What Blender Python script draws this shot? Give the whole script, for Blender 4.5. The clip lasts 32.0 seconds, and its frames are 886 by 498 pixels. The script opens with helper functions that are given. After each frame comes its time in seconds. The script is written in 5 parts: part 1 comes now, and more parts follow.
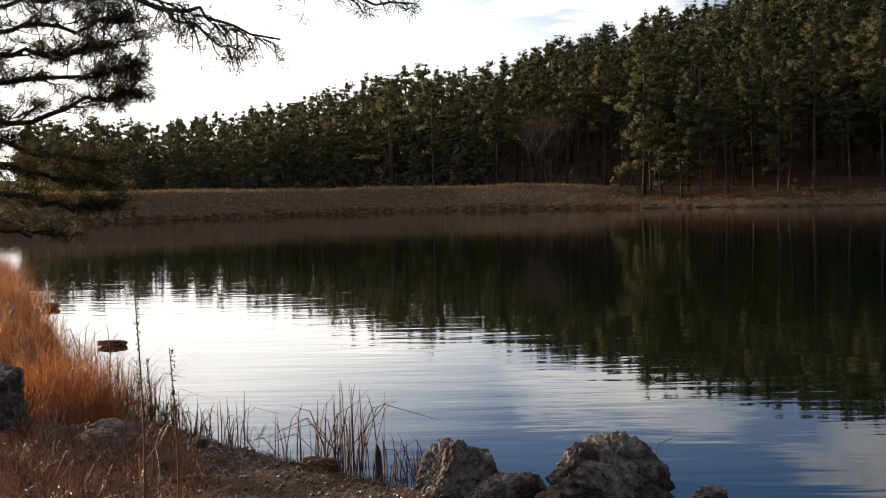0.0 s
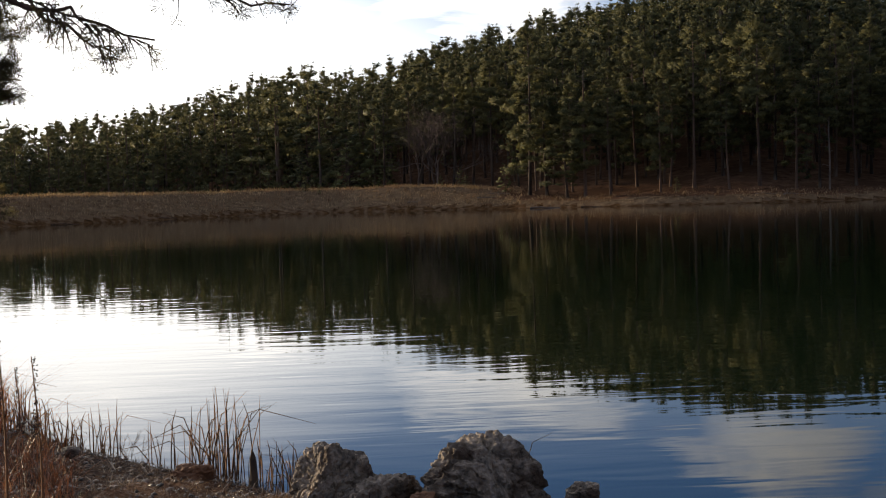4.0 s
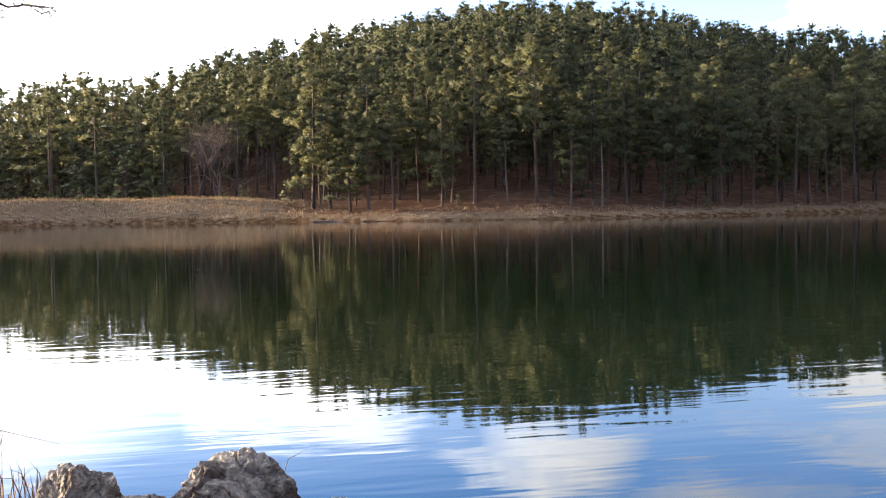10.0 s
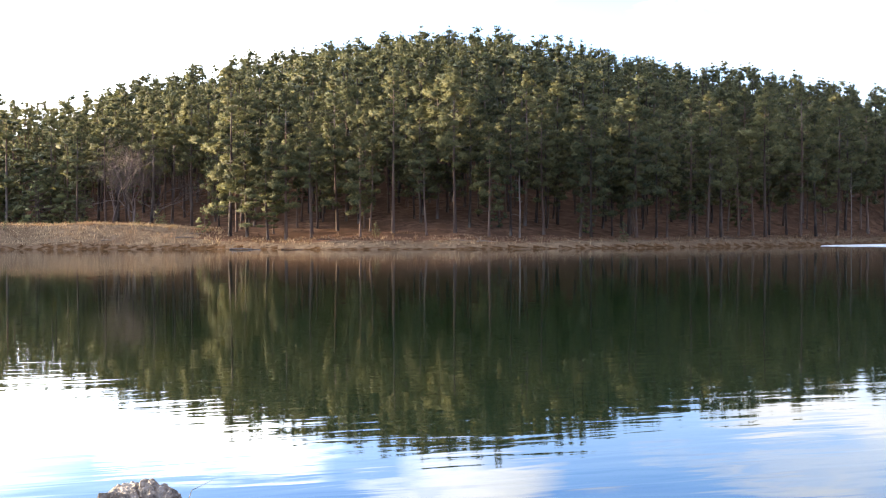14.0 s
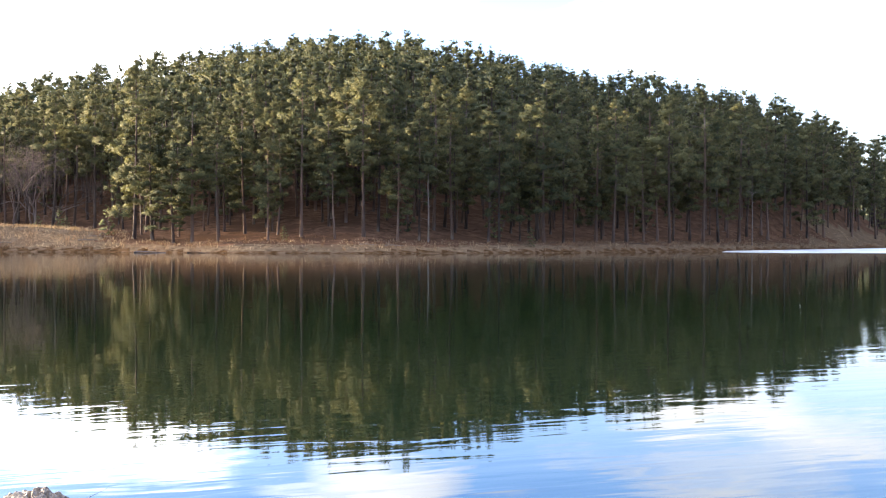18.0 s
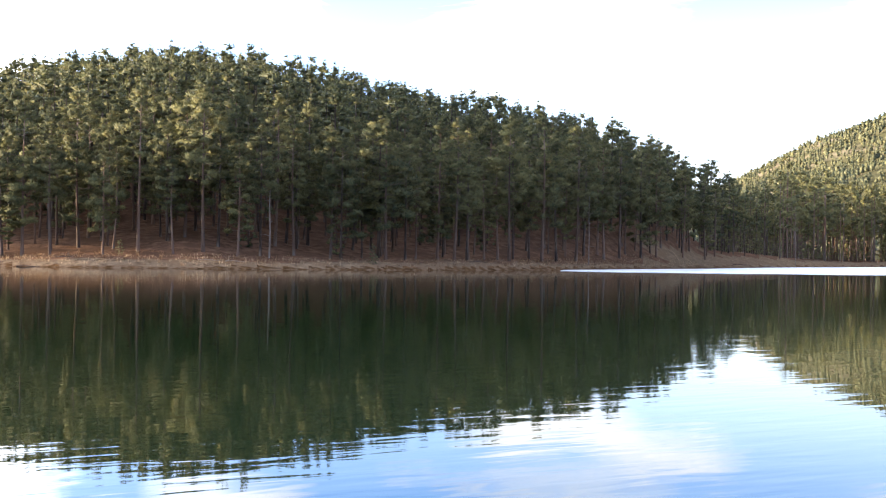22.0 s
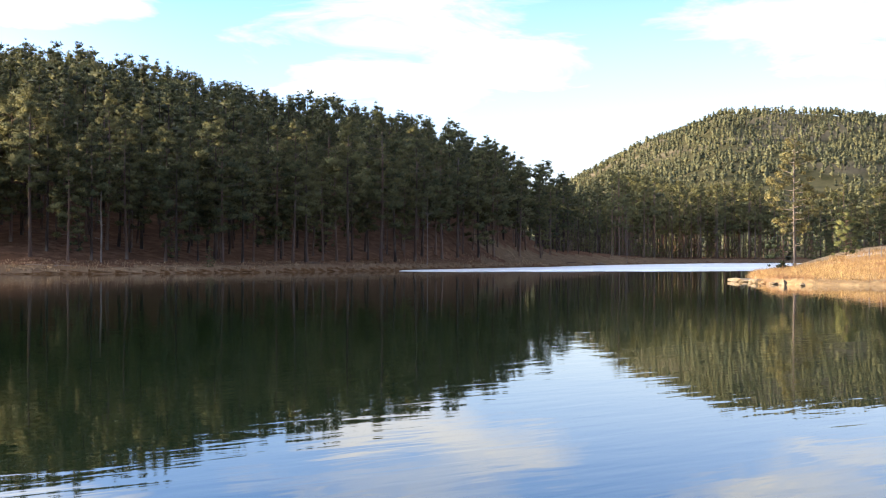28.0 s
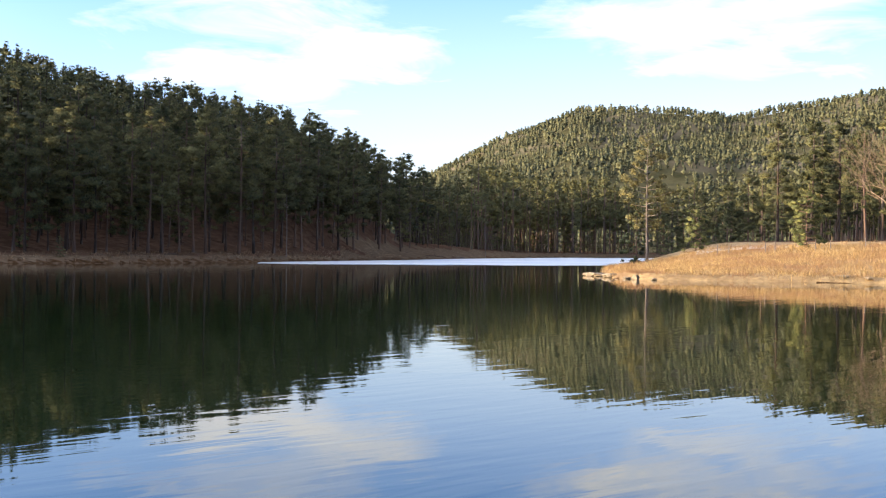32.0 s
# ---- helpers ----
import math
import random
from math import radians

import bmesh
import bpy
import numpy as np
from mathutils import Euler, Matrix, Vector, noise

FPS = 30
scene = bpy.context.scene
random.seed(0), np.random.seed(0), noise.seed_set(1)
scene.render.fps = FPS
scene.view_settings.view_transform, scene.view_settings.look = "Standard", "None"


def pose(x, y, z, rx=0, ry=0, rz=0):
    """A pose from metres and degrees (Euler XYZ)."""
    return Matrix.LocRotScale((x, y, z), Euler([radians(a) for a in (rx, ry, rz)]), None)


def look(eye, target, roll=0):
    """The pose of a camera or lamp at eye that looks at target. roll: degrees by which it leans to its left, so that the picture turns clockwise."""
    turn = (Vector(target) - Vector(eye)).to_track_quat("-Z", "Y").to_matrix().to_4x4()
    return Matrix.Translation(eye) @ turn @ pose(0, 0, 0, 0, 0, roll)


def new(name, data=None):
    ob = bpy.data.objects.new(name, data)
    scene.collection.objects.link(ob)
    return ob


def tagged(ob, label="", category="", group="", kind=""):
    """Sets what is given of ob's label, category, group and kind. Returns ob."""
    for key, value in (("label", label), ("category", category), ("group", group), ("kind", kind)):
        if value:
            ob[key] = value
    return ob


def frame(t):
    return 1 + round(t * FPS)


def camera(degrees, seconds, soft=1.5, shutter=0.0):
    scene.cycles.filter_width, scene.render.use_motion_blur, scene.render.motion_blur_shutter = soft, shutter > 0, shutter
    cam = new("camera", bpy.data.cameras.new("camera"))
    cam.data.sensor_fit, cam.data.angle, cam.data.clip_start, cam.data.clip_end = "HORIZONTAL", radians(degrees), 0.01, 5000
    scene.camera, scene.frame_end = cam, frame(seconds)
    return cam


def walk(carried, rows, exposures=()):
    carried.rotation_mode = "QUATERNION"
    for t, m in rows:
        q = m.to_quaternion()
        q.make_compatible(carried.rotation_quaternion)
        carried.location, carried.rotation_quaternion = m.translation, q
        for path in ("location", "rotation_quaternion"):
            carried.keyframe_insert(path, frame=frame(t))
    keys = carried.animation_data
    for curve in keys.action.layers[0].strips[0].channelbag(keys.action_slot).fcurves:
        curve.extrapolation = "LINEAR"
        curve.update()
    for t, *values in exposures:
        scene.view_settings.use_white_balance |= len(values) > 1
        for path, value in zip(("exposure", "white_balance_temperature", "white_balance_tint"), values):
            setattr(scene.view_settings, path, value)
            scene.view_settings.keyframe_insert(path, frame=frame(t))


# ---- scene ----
cam = camera(40.11, 32.0, soft=1.15)
EYE = 1.8
# seconds, sideways metres, yaw, pitch, roll of the hand-held camera as it turns on the bank
PATH = (
    (0, 0.000, 0.000, -2.595, 1.209), (0.5, 0.008, -0.469, -2.532, 1.434), (1, 0.017, -0.867, -2.497, 1.437), (1.5, 0.025, -1.527, -2.457, 1.547),
    (2, 0.040, -2.191, -2.511, 1.638), (2.5, 0.055, -2.985, -2.633, 1.916), (3, 0.070, -3.900, -2.690, 1.948), (3.5, 0.080, -4.635, -2.675, 1.743),
    (5.5, 0.122, -7.039, -2.524, 1.529), (6, 0.132, -7.766, -2.399, 1.360), (6.5, 0.148, -8.820, -2.422, 1.605), (7, 0.163, -9.896, -2.423, 1.670),
    (7.5, 0.178, -10.987, -2.384, 1.722), (8, 0.193, -11.902, -2.331, 1.634), (8.5, 0.208, -12.598, -2.257, 1.551), (9, 0.223, -13.442, -2.176, 1.381),
    (9.5, 0.235, -14.430, -2.169, 1.275), (10, 0.246, -15.386, -2.218, 0.831), (10.5, 0.257, -16.206, -2.129, 0.190), (11, 0.269, -17.006, -1.858, 0.069),
    (11.5, 0.280, -17.904, -1.771, 0.184), (12, 0.291, -18.768, -1.694, 0.230), (12.5, 0.293, -19.373, -1.406, 0.428), (13, 0.294, -19.298, -1.109, 0.395),
    (13.5, 0.296, -19.252, -0.895, 0.283), (15.5, 0.301, -19.166, -0.797, -0.252), (16, 0.303, -19.257, -0.822, -0.009), (16.5, 0.310, -19.971, -0.814, -0.001),
    (17, 0.318, -21.357, -0.743, -0.092), (17.5, 0.325, -22.518, -0.675, -0.075), (18, 0.333, -23.520, -0.658, -0.221), (18.5, 0.340, -24.526, -0.714, -0.184),
    (19, 0.348, -25.478, -0.703, 0.103), (19.5, 0.355, -26.443, -0.591, 0.258), (20, 0.363, -27.364, -0.434, 0.037), (20.5, 0.369, -28.243, -0.360, -0.196),
    (21, 0.374, -29.167, -0.045, -0.538), (21.5, 0.380, -30.070, 0.134, -0.746), (22, 0.386, -30.948, 0.215, -0.878), (22.5, 0.392, -31.596, 0.275, -0.812),
    (23, 0.398, -32.209, 0.307, -0.367), (23.5, 0.404, -32.731, 0.332, -0.062), (24, 0.409, -33.224, 0.263, 0.052), (24.5, 0.415, -33.642, 0.260, -0.013),
    (25, 0.421, -34.158, 0.281, -0.092), (25.5, 0.427, -34.794, 0.305, -0.287), (27.5, 0.450, -37.536, 0.500, -0.180), (28, 0.456, -38.512, 0.325, -0.180),
    (28.5, 0.462, -39.449, 0.225, -0.237), (29, 0.468, -40.367, 0.241, -0.319), (29.5, 0.474, -41.177, 0.420, -0.375), (30, 0.479, -41.963, 0.489, -0.499),
    (30.5, 0.485, -42.777, 0.142, -0.546), (31, 0.491, -43.764, 0.032, -0.453), (31.5, 0.497, -44.615, -0.011, -0.475), (32, 0.503, -45.113, 0.036, -0.714),
)
EXPOSURES = ((0, 0.18, 7000, 10), (3.5, 0.20, 7000, 10), (6, 0.95, 6800, 10), (9, 1.92, 6550, 10), (13, 2.64, 6450, 10), (16.3, 2.60, 6480, 10), (19.5, 2.82, 6450, 10), (25, 2.52, 6400, 10), (28, 2.10, 6450, 10), (32, 1.88, 6500, 10))
walk(cam, [(t, pose(x, 0, EYE, 90 + p, r, y)) for t, x, y, p, r in PATH], EXPOSURES)

# ---- sky and sun: low winter sun on the left, thin cloud ----
SUN_AZ, SUN_EL = 51.0, 9.3
sun_dir = Vector((-math.sin(radians(SUN_AZ)) * math.cos(radians(SUN_EL)), math.cos(radians(SUN_AZ)) * math.cos(radians(SUN_EL)), math.sin(radians(SUN_EL))))
sun = new("sun", bpy.data.lights.new("sun", "SUN"))
sun.data.energy, sun.data.angle, sun.data.color = 5.0, radians(0.6), (1.0, 0.79, 0.53)
sun.matrix_world = look(sun_dir * 300, (0, 0, 0))

world = bpy.data.worlds.new("sky")
scene.world = world
world.use_nodes = True
wn, wl = world.node_tree.nodes, world.node_tree.links
wn.clear()


def wnode(kind, **inputs):
    n = wn.new(kind)
    for k, v in inputs.items():
        n.inputs[k.replace("_", " ")].default_value = v
    return n


sky = wn.new("ShaderNodeTexSky")
sky.sky_type, sky.sun_disc = "NISHITA", False
sky.sun_elevation, sky.sun_rotation = radians(SUN_EL), radians(-SUN_AZ)
sky.air_density, sky.dust_density, sky.ozone_density = 1.0, 1.2, 1.5
coord = wn.new("ShaderNodeTexCoord")
# cloud layer: the direction projected on a flat ceiling
sep = wn.new("ShaderNodeSeparateXYZ")
wl.new(coord.outputs["Generated"], sep.inputs[0])
zadd = wn.new("ShaderNodeMath"); zadd.operation = "ADD"; zadd.inputs[1].default_value = 0.10
zmax = wn.new("ShaderNodeMath"); zmax.operation = "MAXIMUM"; zmax.inputs[1].default_value = 0.02
wl.new(sep.outputs["Z"], zadd.inputs[0]); wl.new(zadd.outputs[0], zmax.inputs[0])
comb = wn.new("ShaderNodeCombineXYZ")
comb.inputs["Z"].default_value = 0.37
for axis in ("X", "Y"):
    dv = wn.new("ShaderNodeMath"); dv.operation = "DIVIDE"
    wl.new(sep.outputs[axis], dv.inputs[0]); wl.new(zmax.outputs[0], dv.inputs[1]); wl.new(dv.outputs[0], comb.inputs[axis])
cl = wnode("ShaderNodeTexNoise", Scale=0.75, Detail=8.0, Roughness=0.58, Distortion=0.5)
wl.new(comb.outputs[0], cl.inputs["Vector"])


def wmath(op, a, b=0.0, c=0.0, clamp=False):
    n = wn.new("ShaderNodeMath")
    n.operation, n.use_clamp = op, clamp
    for k, v in enumerate((a, b, c)):
        if isinstance(v, (int, float)):
            n.inputs[k].default_value = v
        else:
            wl.new(v, n.inputs[k])
    return n.outputs[0]


# cloud banks over the lake: azimuth, elevation, half width, half height, cover
CLOUDS = ((10, 6.6, 14, 4.4, 1.0), (-8, 8.8, 10, 2.4, 0.9), (-20.5, 12.0, 5.0, 2.0, 1.0), (-37.5, 9.6, 8.5, 3.6, 1.0), (-30, 14.5, 9, 2.0, 0.9), (-57, 9.9, 10, 3.0, 0.9), (-47, 14.0, 8, 1.6, 0.8))
wisp = wnode("ShaderNodeTexNoise", Scale=2.2, Detail=7.0, Roughness=0.6, Distortion=0.6)
wl.new(comb.outputs[0], wisp.inputs["Vector"])
sky_az = wmath("MULTIPLY", wmath("ARCTAN2", wmath("MULTIPLY", sep.outputs["X"], -1.0), sep.outputs["Y"]), 57.2958)
sky_el = wmath("MULTIPLY", wmath("ARCSINE", sep.outputs["Z"]), 57.2958)
ragged = wmath("MULTIPLY_ADD", wisp.outputs["Fac"], 3.4, -1.7)
banks = None
for c_az, c_el, c_w, c_h, c_cover in CLOUDS:
    u = wmath("MULTIPLY_ADD", sky_az, 1 / c_w, -c_az / c_w)
    v = wmath("MULTIPLY_ADD", sky_el, 1 / c_h, -c_el / c_h)
    far2 = wmath("ADD", wmath("MULTIPLY", u, u), wmath("MULTIPLY", v, v))
    body = wmath("MULTIPLY", wmath("ADD", wmath("MULTIPLY_ADD", far2, -0.8, 0.95), ragged), 0.8 * c_cover, clamp=True)
    banks = body if banks is None else wmath("MAXIMUM", banks, body)
# unseen scattered cloud high overhead and behind, thickened to lift the ambient light
ramp = wn.new("ShaderNodeValToRGB")
ramp.color_ramp.elements[0].position, ramp.color_ramp.elements[1].position = 0.40, 0.58
wl.new(cl.outputs["Fac"], ramp.inputs[0])
aloft = wn.new("ShaderNodeMapRange")
aloft.inputs["From Min"].default_value, aloft.inputs["From Max"].default_value = 0.26, 0.36
wl.new(sep.outputs["Z"], aloft.inputs["Value"])
clouds = wmath("MAXIMUM", banks, wmath("MULTIPLY", ramp.outputs[0], wmath("MULTIPLY", aloft.outputs[0], 0.9)))
# more cloud low down, thinner overhead
low = wn.new("ShaderNodeMapRange")
low.inputs["From Min"].default_value, low.inputs["From Max"].default_value = 0.05, 0.24
low.inputs["To Min"].default_value, low.inputs["To Max"].default_value = 0.9, 0.0
wl.new(sep.outputs["Z"], low.inputs["Value"])
# thin veil, and cloud brightness: stronger towards the sun
dot = wn.new("ShaderNodeVectorMath"); dot.operation = "DOT_PRODUCT"
nrm = wn.new("ShaderNodeVectorMath"); nrm.operation = "NORMALIZE"
wl.new(coord.outputs["Generated"], nrm.inputs[0]); wl.new(nrm.outputs[0], dot.inputs[0])
dot.inputs[1].default_value = sun_dir
veil = wn.new("ShaderNodeMapRange")
veil.inputs["From Min"].default_value, veil.inputs["From Max"].default_value = -0.3, 0.45
veil.inputs["To Min"].default_value, veil.inputs["To Max"].default_value = 0.85, 0.45
wl.new(dot.outputs["Value"], veil.inputs["Value"])
thin = wn.new("ShaderNodeMath"); thin.operation = "MULTIPLY"
wl.new(low.outputs[0], thin.inputs[0]); wl.new(veil.outputs[0], thin.inputs[1])
cmax = wn.new("ShaderNodeMath"); cmax.operation = "MAXIMUM"
wl.new(clouds, cmax.inputs[0]); wl.new(thin.outputs[0], cmax.inputs[1])
# bright haze round the sun
haze = wn.new("ShaderNodeMapRange")
haze.inputs["From Min"].default_value, haze.inputs["From Max"].default_value = 0.40, 0.70
haze.inputs["To Min"].default_value, haze.inputs["To Max"].default_value = 0.0, 0.88
wl.new(wmath("SUBTRACT", dot.outputs["Value"], wmath("MULTIPLY", wmath("MAXIMUM", wmath("SUBTRACT", sep.outputs["Z"], 0.12), 0.0), 2.4)), haze.inputs["Value"])
hmax = wn.new("ShaderNodeMath"); hmax.operation = "MAXIMUM"
wl.new(cmax.outputs[0], hmax.inputs[0]); wl.new(haze.outputs[0], hmax.inputs[1])
glow = wn.new("ShaderNodeMapRange")
glow.interpolation_type = "SMOOTHSTEP"
glow.inputs["From Min"].default_value, glow.inputs["From Max"].default_value = 0.2, 0.80
glow.inputs["To Min"].default_value, glow.inputs["To Max"].default_value = 7.0, 36.0
wl.new(dot.outputs["Value"], glow.inputs["Value"])
cc = wn.new("ShaderNodeVectorMath"); cc.operation = "SCALE"
cc.inputs[0].default_value = (0.98, 0.985, 1.0)
wl.new(glow.outputs[0], cc.inputs["Scale"])
skymix = wn.new("ShaderNodeMix"); skymix.data_type = "RGBA"
blue = wn.new("ShaderNodeVectorMath"); blue.operation = "MULTIPLY"; blue.inputs[1].default_value = (1.10, 1.66, 2.95)
wl.new(sky.outputs[0], blue.inputs[0])
wl.new(hmax.outputs[0], skymix.inputs["Factor"]); wl.new(blue.outputs[0], skymix.inputs[6]); wl.new(cc.outputs[0], skymix.inputs[7])
bg = wnode("ShaderNodeBackground", Strength=0.056)
wl.new(skymix.outputs[2], bg.inputs["Color"])
wout = wn.new("ShaderNodeOutputWorld")
wl.new(bg.outputs[0], wout.inputs["Surface"])


# ---- materials ----
def material(name, low_col, high_col, scale=4.0, rough=0.8, bump=0.0, bump_scale=None, islands=False, per_object=False, translucent=0.0, third=None, third_scale=0.4, coords="Object", stretch=(1, 1, 1), metal=0.0, spec=0.3):
    """Two-scale procedural surface: noise between two colours, a third colour in larger patches, bump."""
    m = bpy.data.materials.new(name)
    m.use_nodes = True
    n, l = m.node_tree.nodes, m.node_tree.links
    b = n["Principled BSDF"]
    b.inputs["Roughness"].default_value, b.inputs["Metallic"].default_value = rough, metal
    b.inputs["Specular IOR Level"].default_value = spec
    tc = n.new("ShaderNodeTexCoord")
    mp = n.new("ShaderNodeMapping"); mp.inputs["Scale"].default_value = stretch
    l.new(tc.outputs[coords], mp.inputs[0])
    no = n.new("ShaderNodeTexNoise")
    no.inputs["Scale"].default_value, no.inputs["Detail"].default_value, no.inputs["Roughness"].default_value = scale, 6.0, 0.65
    l.new(mp.outputs[0], no.inputs["Vector"])
    rp = n.new("ShaderNodeMapRange")
    rp.inputs["From Min"].default_value, rp.inputs["From Max"].default_value = 0.32, 0.68
    fac = no.outputs["Fac"]
    if islands or per_object:
        if islands:
            r = n.new("ShaderNodeNewGeometry").outputs["Random Per Island"]
        if per_object:
            ro = n.new("ShaderNodeObjectInfo").outputs["Random"]
            if islands:
                av = n.new("ShaderNodeMix")
                av.inputs[0].default_value = 0.4
                l.new(r, av.inputs[2]); l.new(ro, av.inputs[3])
                r = av.outputs[0]
            else:
                r = ro
        av2 = n.new("ShaderNodeMix")
        av2.inputs[0].default_value = 0.6
        l.new(fac, av2.inputs[2]); l.new(r, av2.inputs[3])
        fac = av2.outputs[0]
    l.new(fac, rp.inputs["Value"])
    mx = n.new("ShaderNodeMix"); mx.data_type = "RGBA"
    mx.inputs[6].default_value, mx.inputs[7].default_value = (*low_col, 1), (*high_col, 1)
    l.new(rp.outputs[0], mx.inputs["Factor"])
    col = mx.outputs[2]
    if third:
        n2 = n.new("ShaderNodeTexNoise")
        n2.inputs["Scale"].default_value, n2.inputs["Detail"].default_value = third_scale, 4.0
        l.new(mp.outputs[0], n2.inputs["Vector"])
        r2 = n.new("ShaderNodeMapRange")
        r2.inputs["From Min"].default_value, r2.inputs["From Max"].default_value = 0.48, 0.62
        l.new(n2.outputs["Fac"], r2.inputs["Value"])
        m2 = n.new("ShaderNodeMix"); m2.data_type = "RGBA"
        m2.inputs[7].default_value = (*third, 1)
        l.new(r2.outputs[0], m2.inputs["Factor"]); l.new(col, m2.inputs[6])
        col = m2.outputs[2]
    l.new(col, b.inputs["Base Color"])
    if bump:
        nb = n.new("ShaderNodeTexNoise")
        nb.inputs["Scale"].default_value, nb.inputs["Detail"].default_value = bump_scale or scale * 2, 8.0
        l.new(mp.outputs[0], nb.inputs["Vector"])
        bp = n.new("ShaderNodeBump")
        bp.inputs["Strength"].default_value, bp.inputs["Distance"].default_value = 0.8, bump
        l.new(nb.outputs["Fac"], bp.inputs["Height"]); l.new(bp.outputs[0], b.inputs["Normal"])
    if translucent:
        tr = n.new("ShaderNodeBsdfTranslucent")
        l.new(col, tr.inputs["Color"])
        ms = n.new("ShaderNodeMixShader"); ms.inputs[0].default_value = translucent
        l.new(b.outputs[0], ms.inputs[1]); l.new(tr.outputs[0], ms.inputs[2])
        l.new(ms.outputs[0], n["Material Output"].inputs["Surface"])
    return m


M_NEEDLE = material("pine_needles", (0.040, 0.047, 0.020), (0.134, 0.124, 0.046), 0.6, 0.7, islands=True, per_object=True, translucent=0.3, spec=0.2)
M_NEEDLE_YOUNG = material("young_pine_needles", (0.0252, 0.0308, 0.0126), (0.14, 0.14, 0.0504), 0.8, 0.7, islands=True, per_object=True, translucent=0.22, spec=0.2)
M_NEEDLE_BUSHY = material("bushy_pine_needles", (0.05, 0.06, 0.02), (0.17, 0.165, 0.055), 0.8, 0.7, islands=True, translucent=0.25, spec=0.2)
# duller needles for the mountain: distance haze is mixed into their colour
M_NEEDLE_FAR = material("far_needles_haze_tone", (0.056, 0.061, 0.032), (0.112, 0.108, 0.052), 0.008, 0.75, islands=True, translucent=0.2, spec=0.15)
M_NEEDLE_DRY = material("sparse_dry_needles", (0.0715, 0.065, 0.02275), (0.169, 0.143, 0.052), 0.8, 0.75, islands=True, translucent=0.3)
M_NEEDLE_NEAR = material("near_pine_needles", (0.0238, 0.02125, 0.00935), (0.1445, 0.119, 0.0425), 3.0, 0.6, islands=True, translucent=0.5)
M_BARK = material("pine_bark", (0.0255, 0.01615, 0.01105), (0.102, 0.0612, 0.0425), 3.0, 0.9, bump=0.03, bump_scale=8, per_object=True, stretch=(1, 1, 0.25), third=(0.1105, 0.085, 0.068), third_scale=1.0)
M_BARK_PALE = material("pale_dead_wood", (0.075, 0.057, 0.045), (0.1875, 0.15, 0.1237), 3.0, 0.85, bump=0.02, stretch=(1, 1, 0.3))
M_TWIG = material("bare_twigs", (0.05, 0.036, 0.03), (0.13, 0.095, 0.082), 1.0, 0.9, islands=True)
M_DRYGRASS = material("dry_grass", (0.18, 0.105, 0.042), (0.47, 0.32, 0.14), 1.6, 0.85, islands=True, translucent=0.3, third=(0.252, 0.14, 0.07), third_scale=0.3)
# dry grass toned darker, as the dam and far shore get little sun
M_DAMGRASS = material("dam_grass", (0.135, 0.088, 0.05), (0.35, 0.255, 0.155), 1.6, 0.85, islands=True, translucent=0.4, third=(0.22, 0.14, 0.08), third_scale=0.25)
M_TUSSOCK = material("dead_tussock_grass", (0.05, 0.026, 0.012), (0.20, 0.12, 0.06), 1.0, 0.85, islands=True, translucent=0.25)
M_RUSTGRASS = material("rust_dry_grass", (0.18, 0.055, 0.018), (0.58, 0.22, 0.07), 4.0, 0.4, islands=True, translucent=0.45, spec=0.6)
M_REED = material("dead_reeds", (0.0765, 0.0323, 0.0153), (0.289, 0.1445, 0.068), 6.0, 0.75, islands=True, translucent=0.2)
M_MEADOW = material("meadow_ground", (0.060, 0.039, 0.024), (0.190, 0.135, 0.084), 1.3, 1.0, bump=0.16, bump_scale=3, third=(0.115, 0.076, 0.046), third_scale=0.3, spec=0.0)
# meadow of the point in a lighter tone, its sunlight put into the colour
M_SUNMEADOW = material("matted_meadow", (0.17, 0.105, 0.045), (0.37, 0.25, 0.115), 1.8, 0.95, bump=0.12, bump_scale=2.0, third=(0.208, 0.1235, 0.052), third_scale=0.25)
M_FOREST = material("forest_floor", (0.048, 0.027, 0.017), (0.150, 0.086, 0.053), 0.9, 1.0, bump=0.12, bump_scale=2.5, third=(0.080, 0.046, 0.029), third_scale=0.25, spec=0.0)
M_WETSOIL = material("wet_shore_soil", (0.026, 0.014, 0.007), (0.105, 0.058, 0.028), 1.6, 1.0, bump=0.08, bump_scale=3, third=(0.12, 0.08, 0.05), third_scale=1.4, spec=0.0)
M_BANK = material("bank_soil", (0.016, 0.009, 0.006), (0.115, 0.060, 0.031), 14.0, 0.9, bump=0.09, bump_scale=30, third=(0.11, 0.05, 0.022), third_scale=1.5, spec=0.15)
M_BED = material("lake_bed", (0.03, 0.03, 0.02), (0.08, 0.07, 0.045), 1.0, 0.9)
M_HILL = material("rocky_hillside", (0.030, 0.031, 0.016), (0.085, 0.076, 0.042), 0.05, 0.95, third=(0.125, 0.105, 0.074), third_scale=0.012, spec=0.0)
M_ROCK = material("grey_rock", (0.030, 0.023, 0.017), (0.40, 0.325, 0.255), 11.0, 0.85, bump=0.06, bump_scale=36, third=(0.060, 0.038, 0.025), third_scale=5.0)
M_PALEROCK = material("pale_shore_rock", (0.1105, 0.08125, 0.052), (0.247, 0.1885, 0.1235), 2.0, 0.85, bump=0.03, bump_scale=6)
M_RUSTROCK = material("rust_brown_rock", (0.07, 0.03, 0.014), (0.18, 0.085, 0.042), 6.0, 0.85, bump=0.02, bump_scale=20)
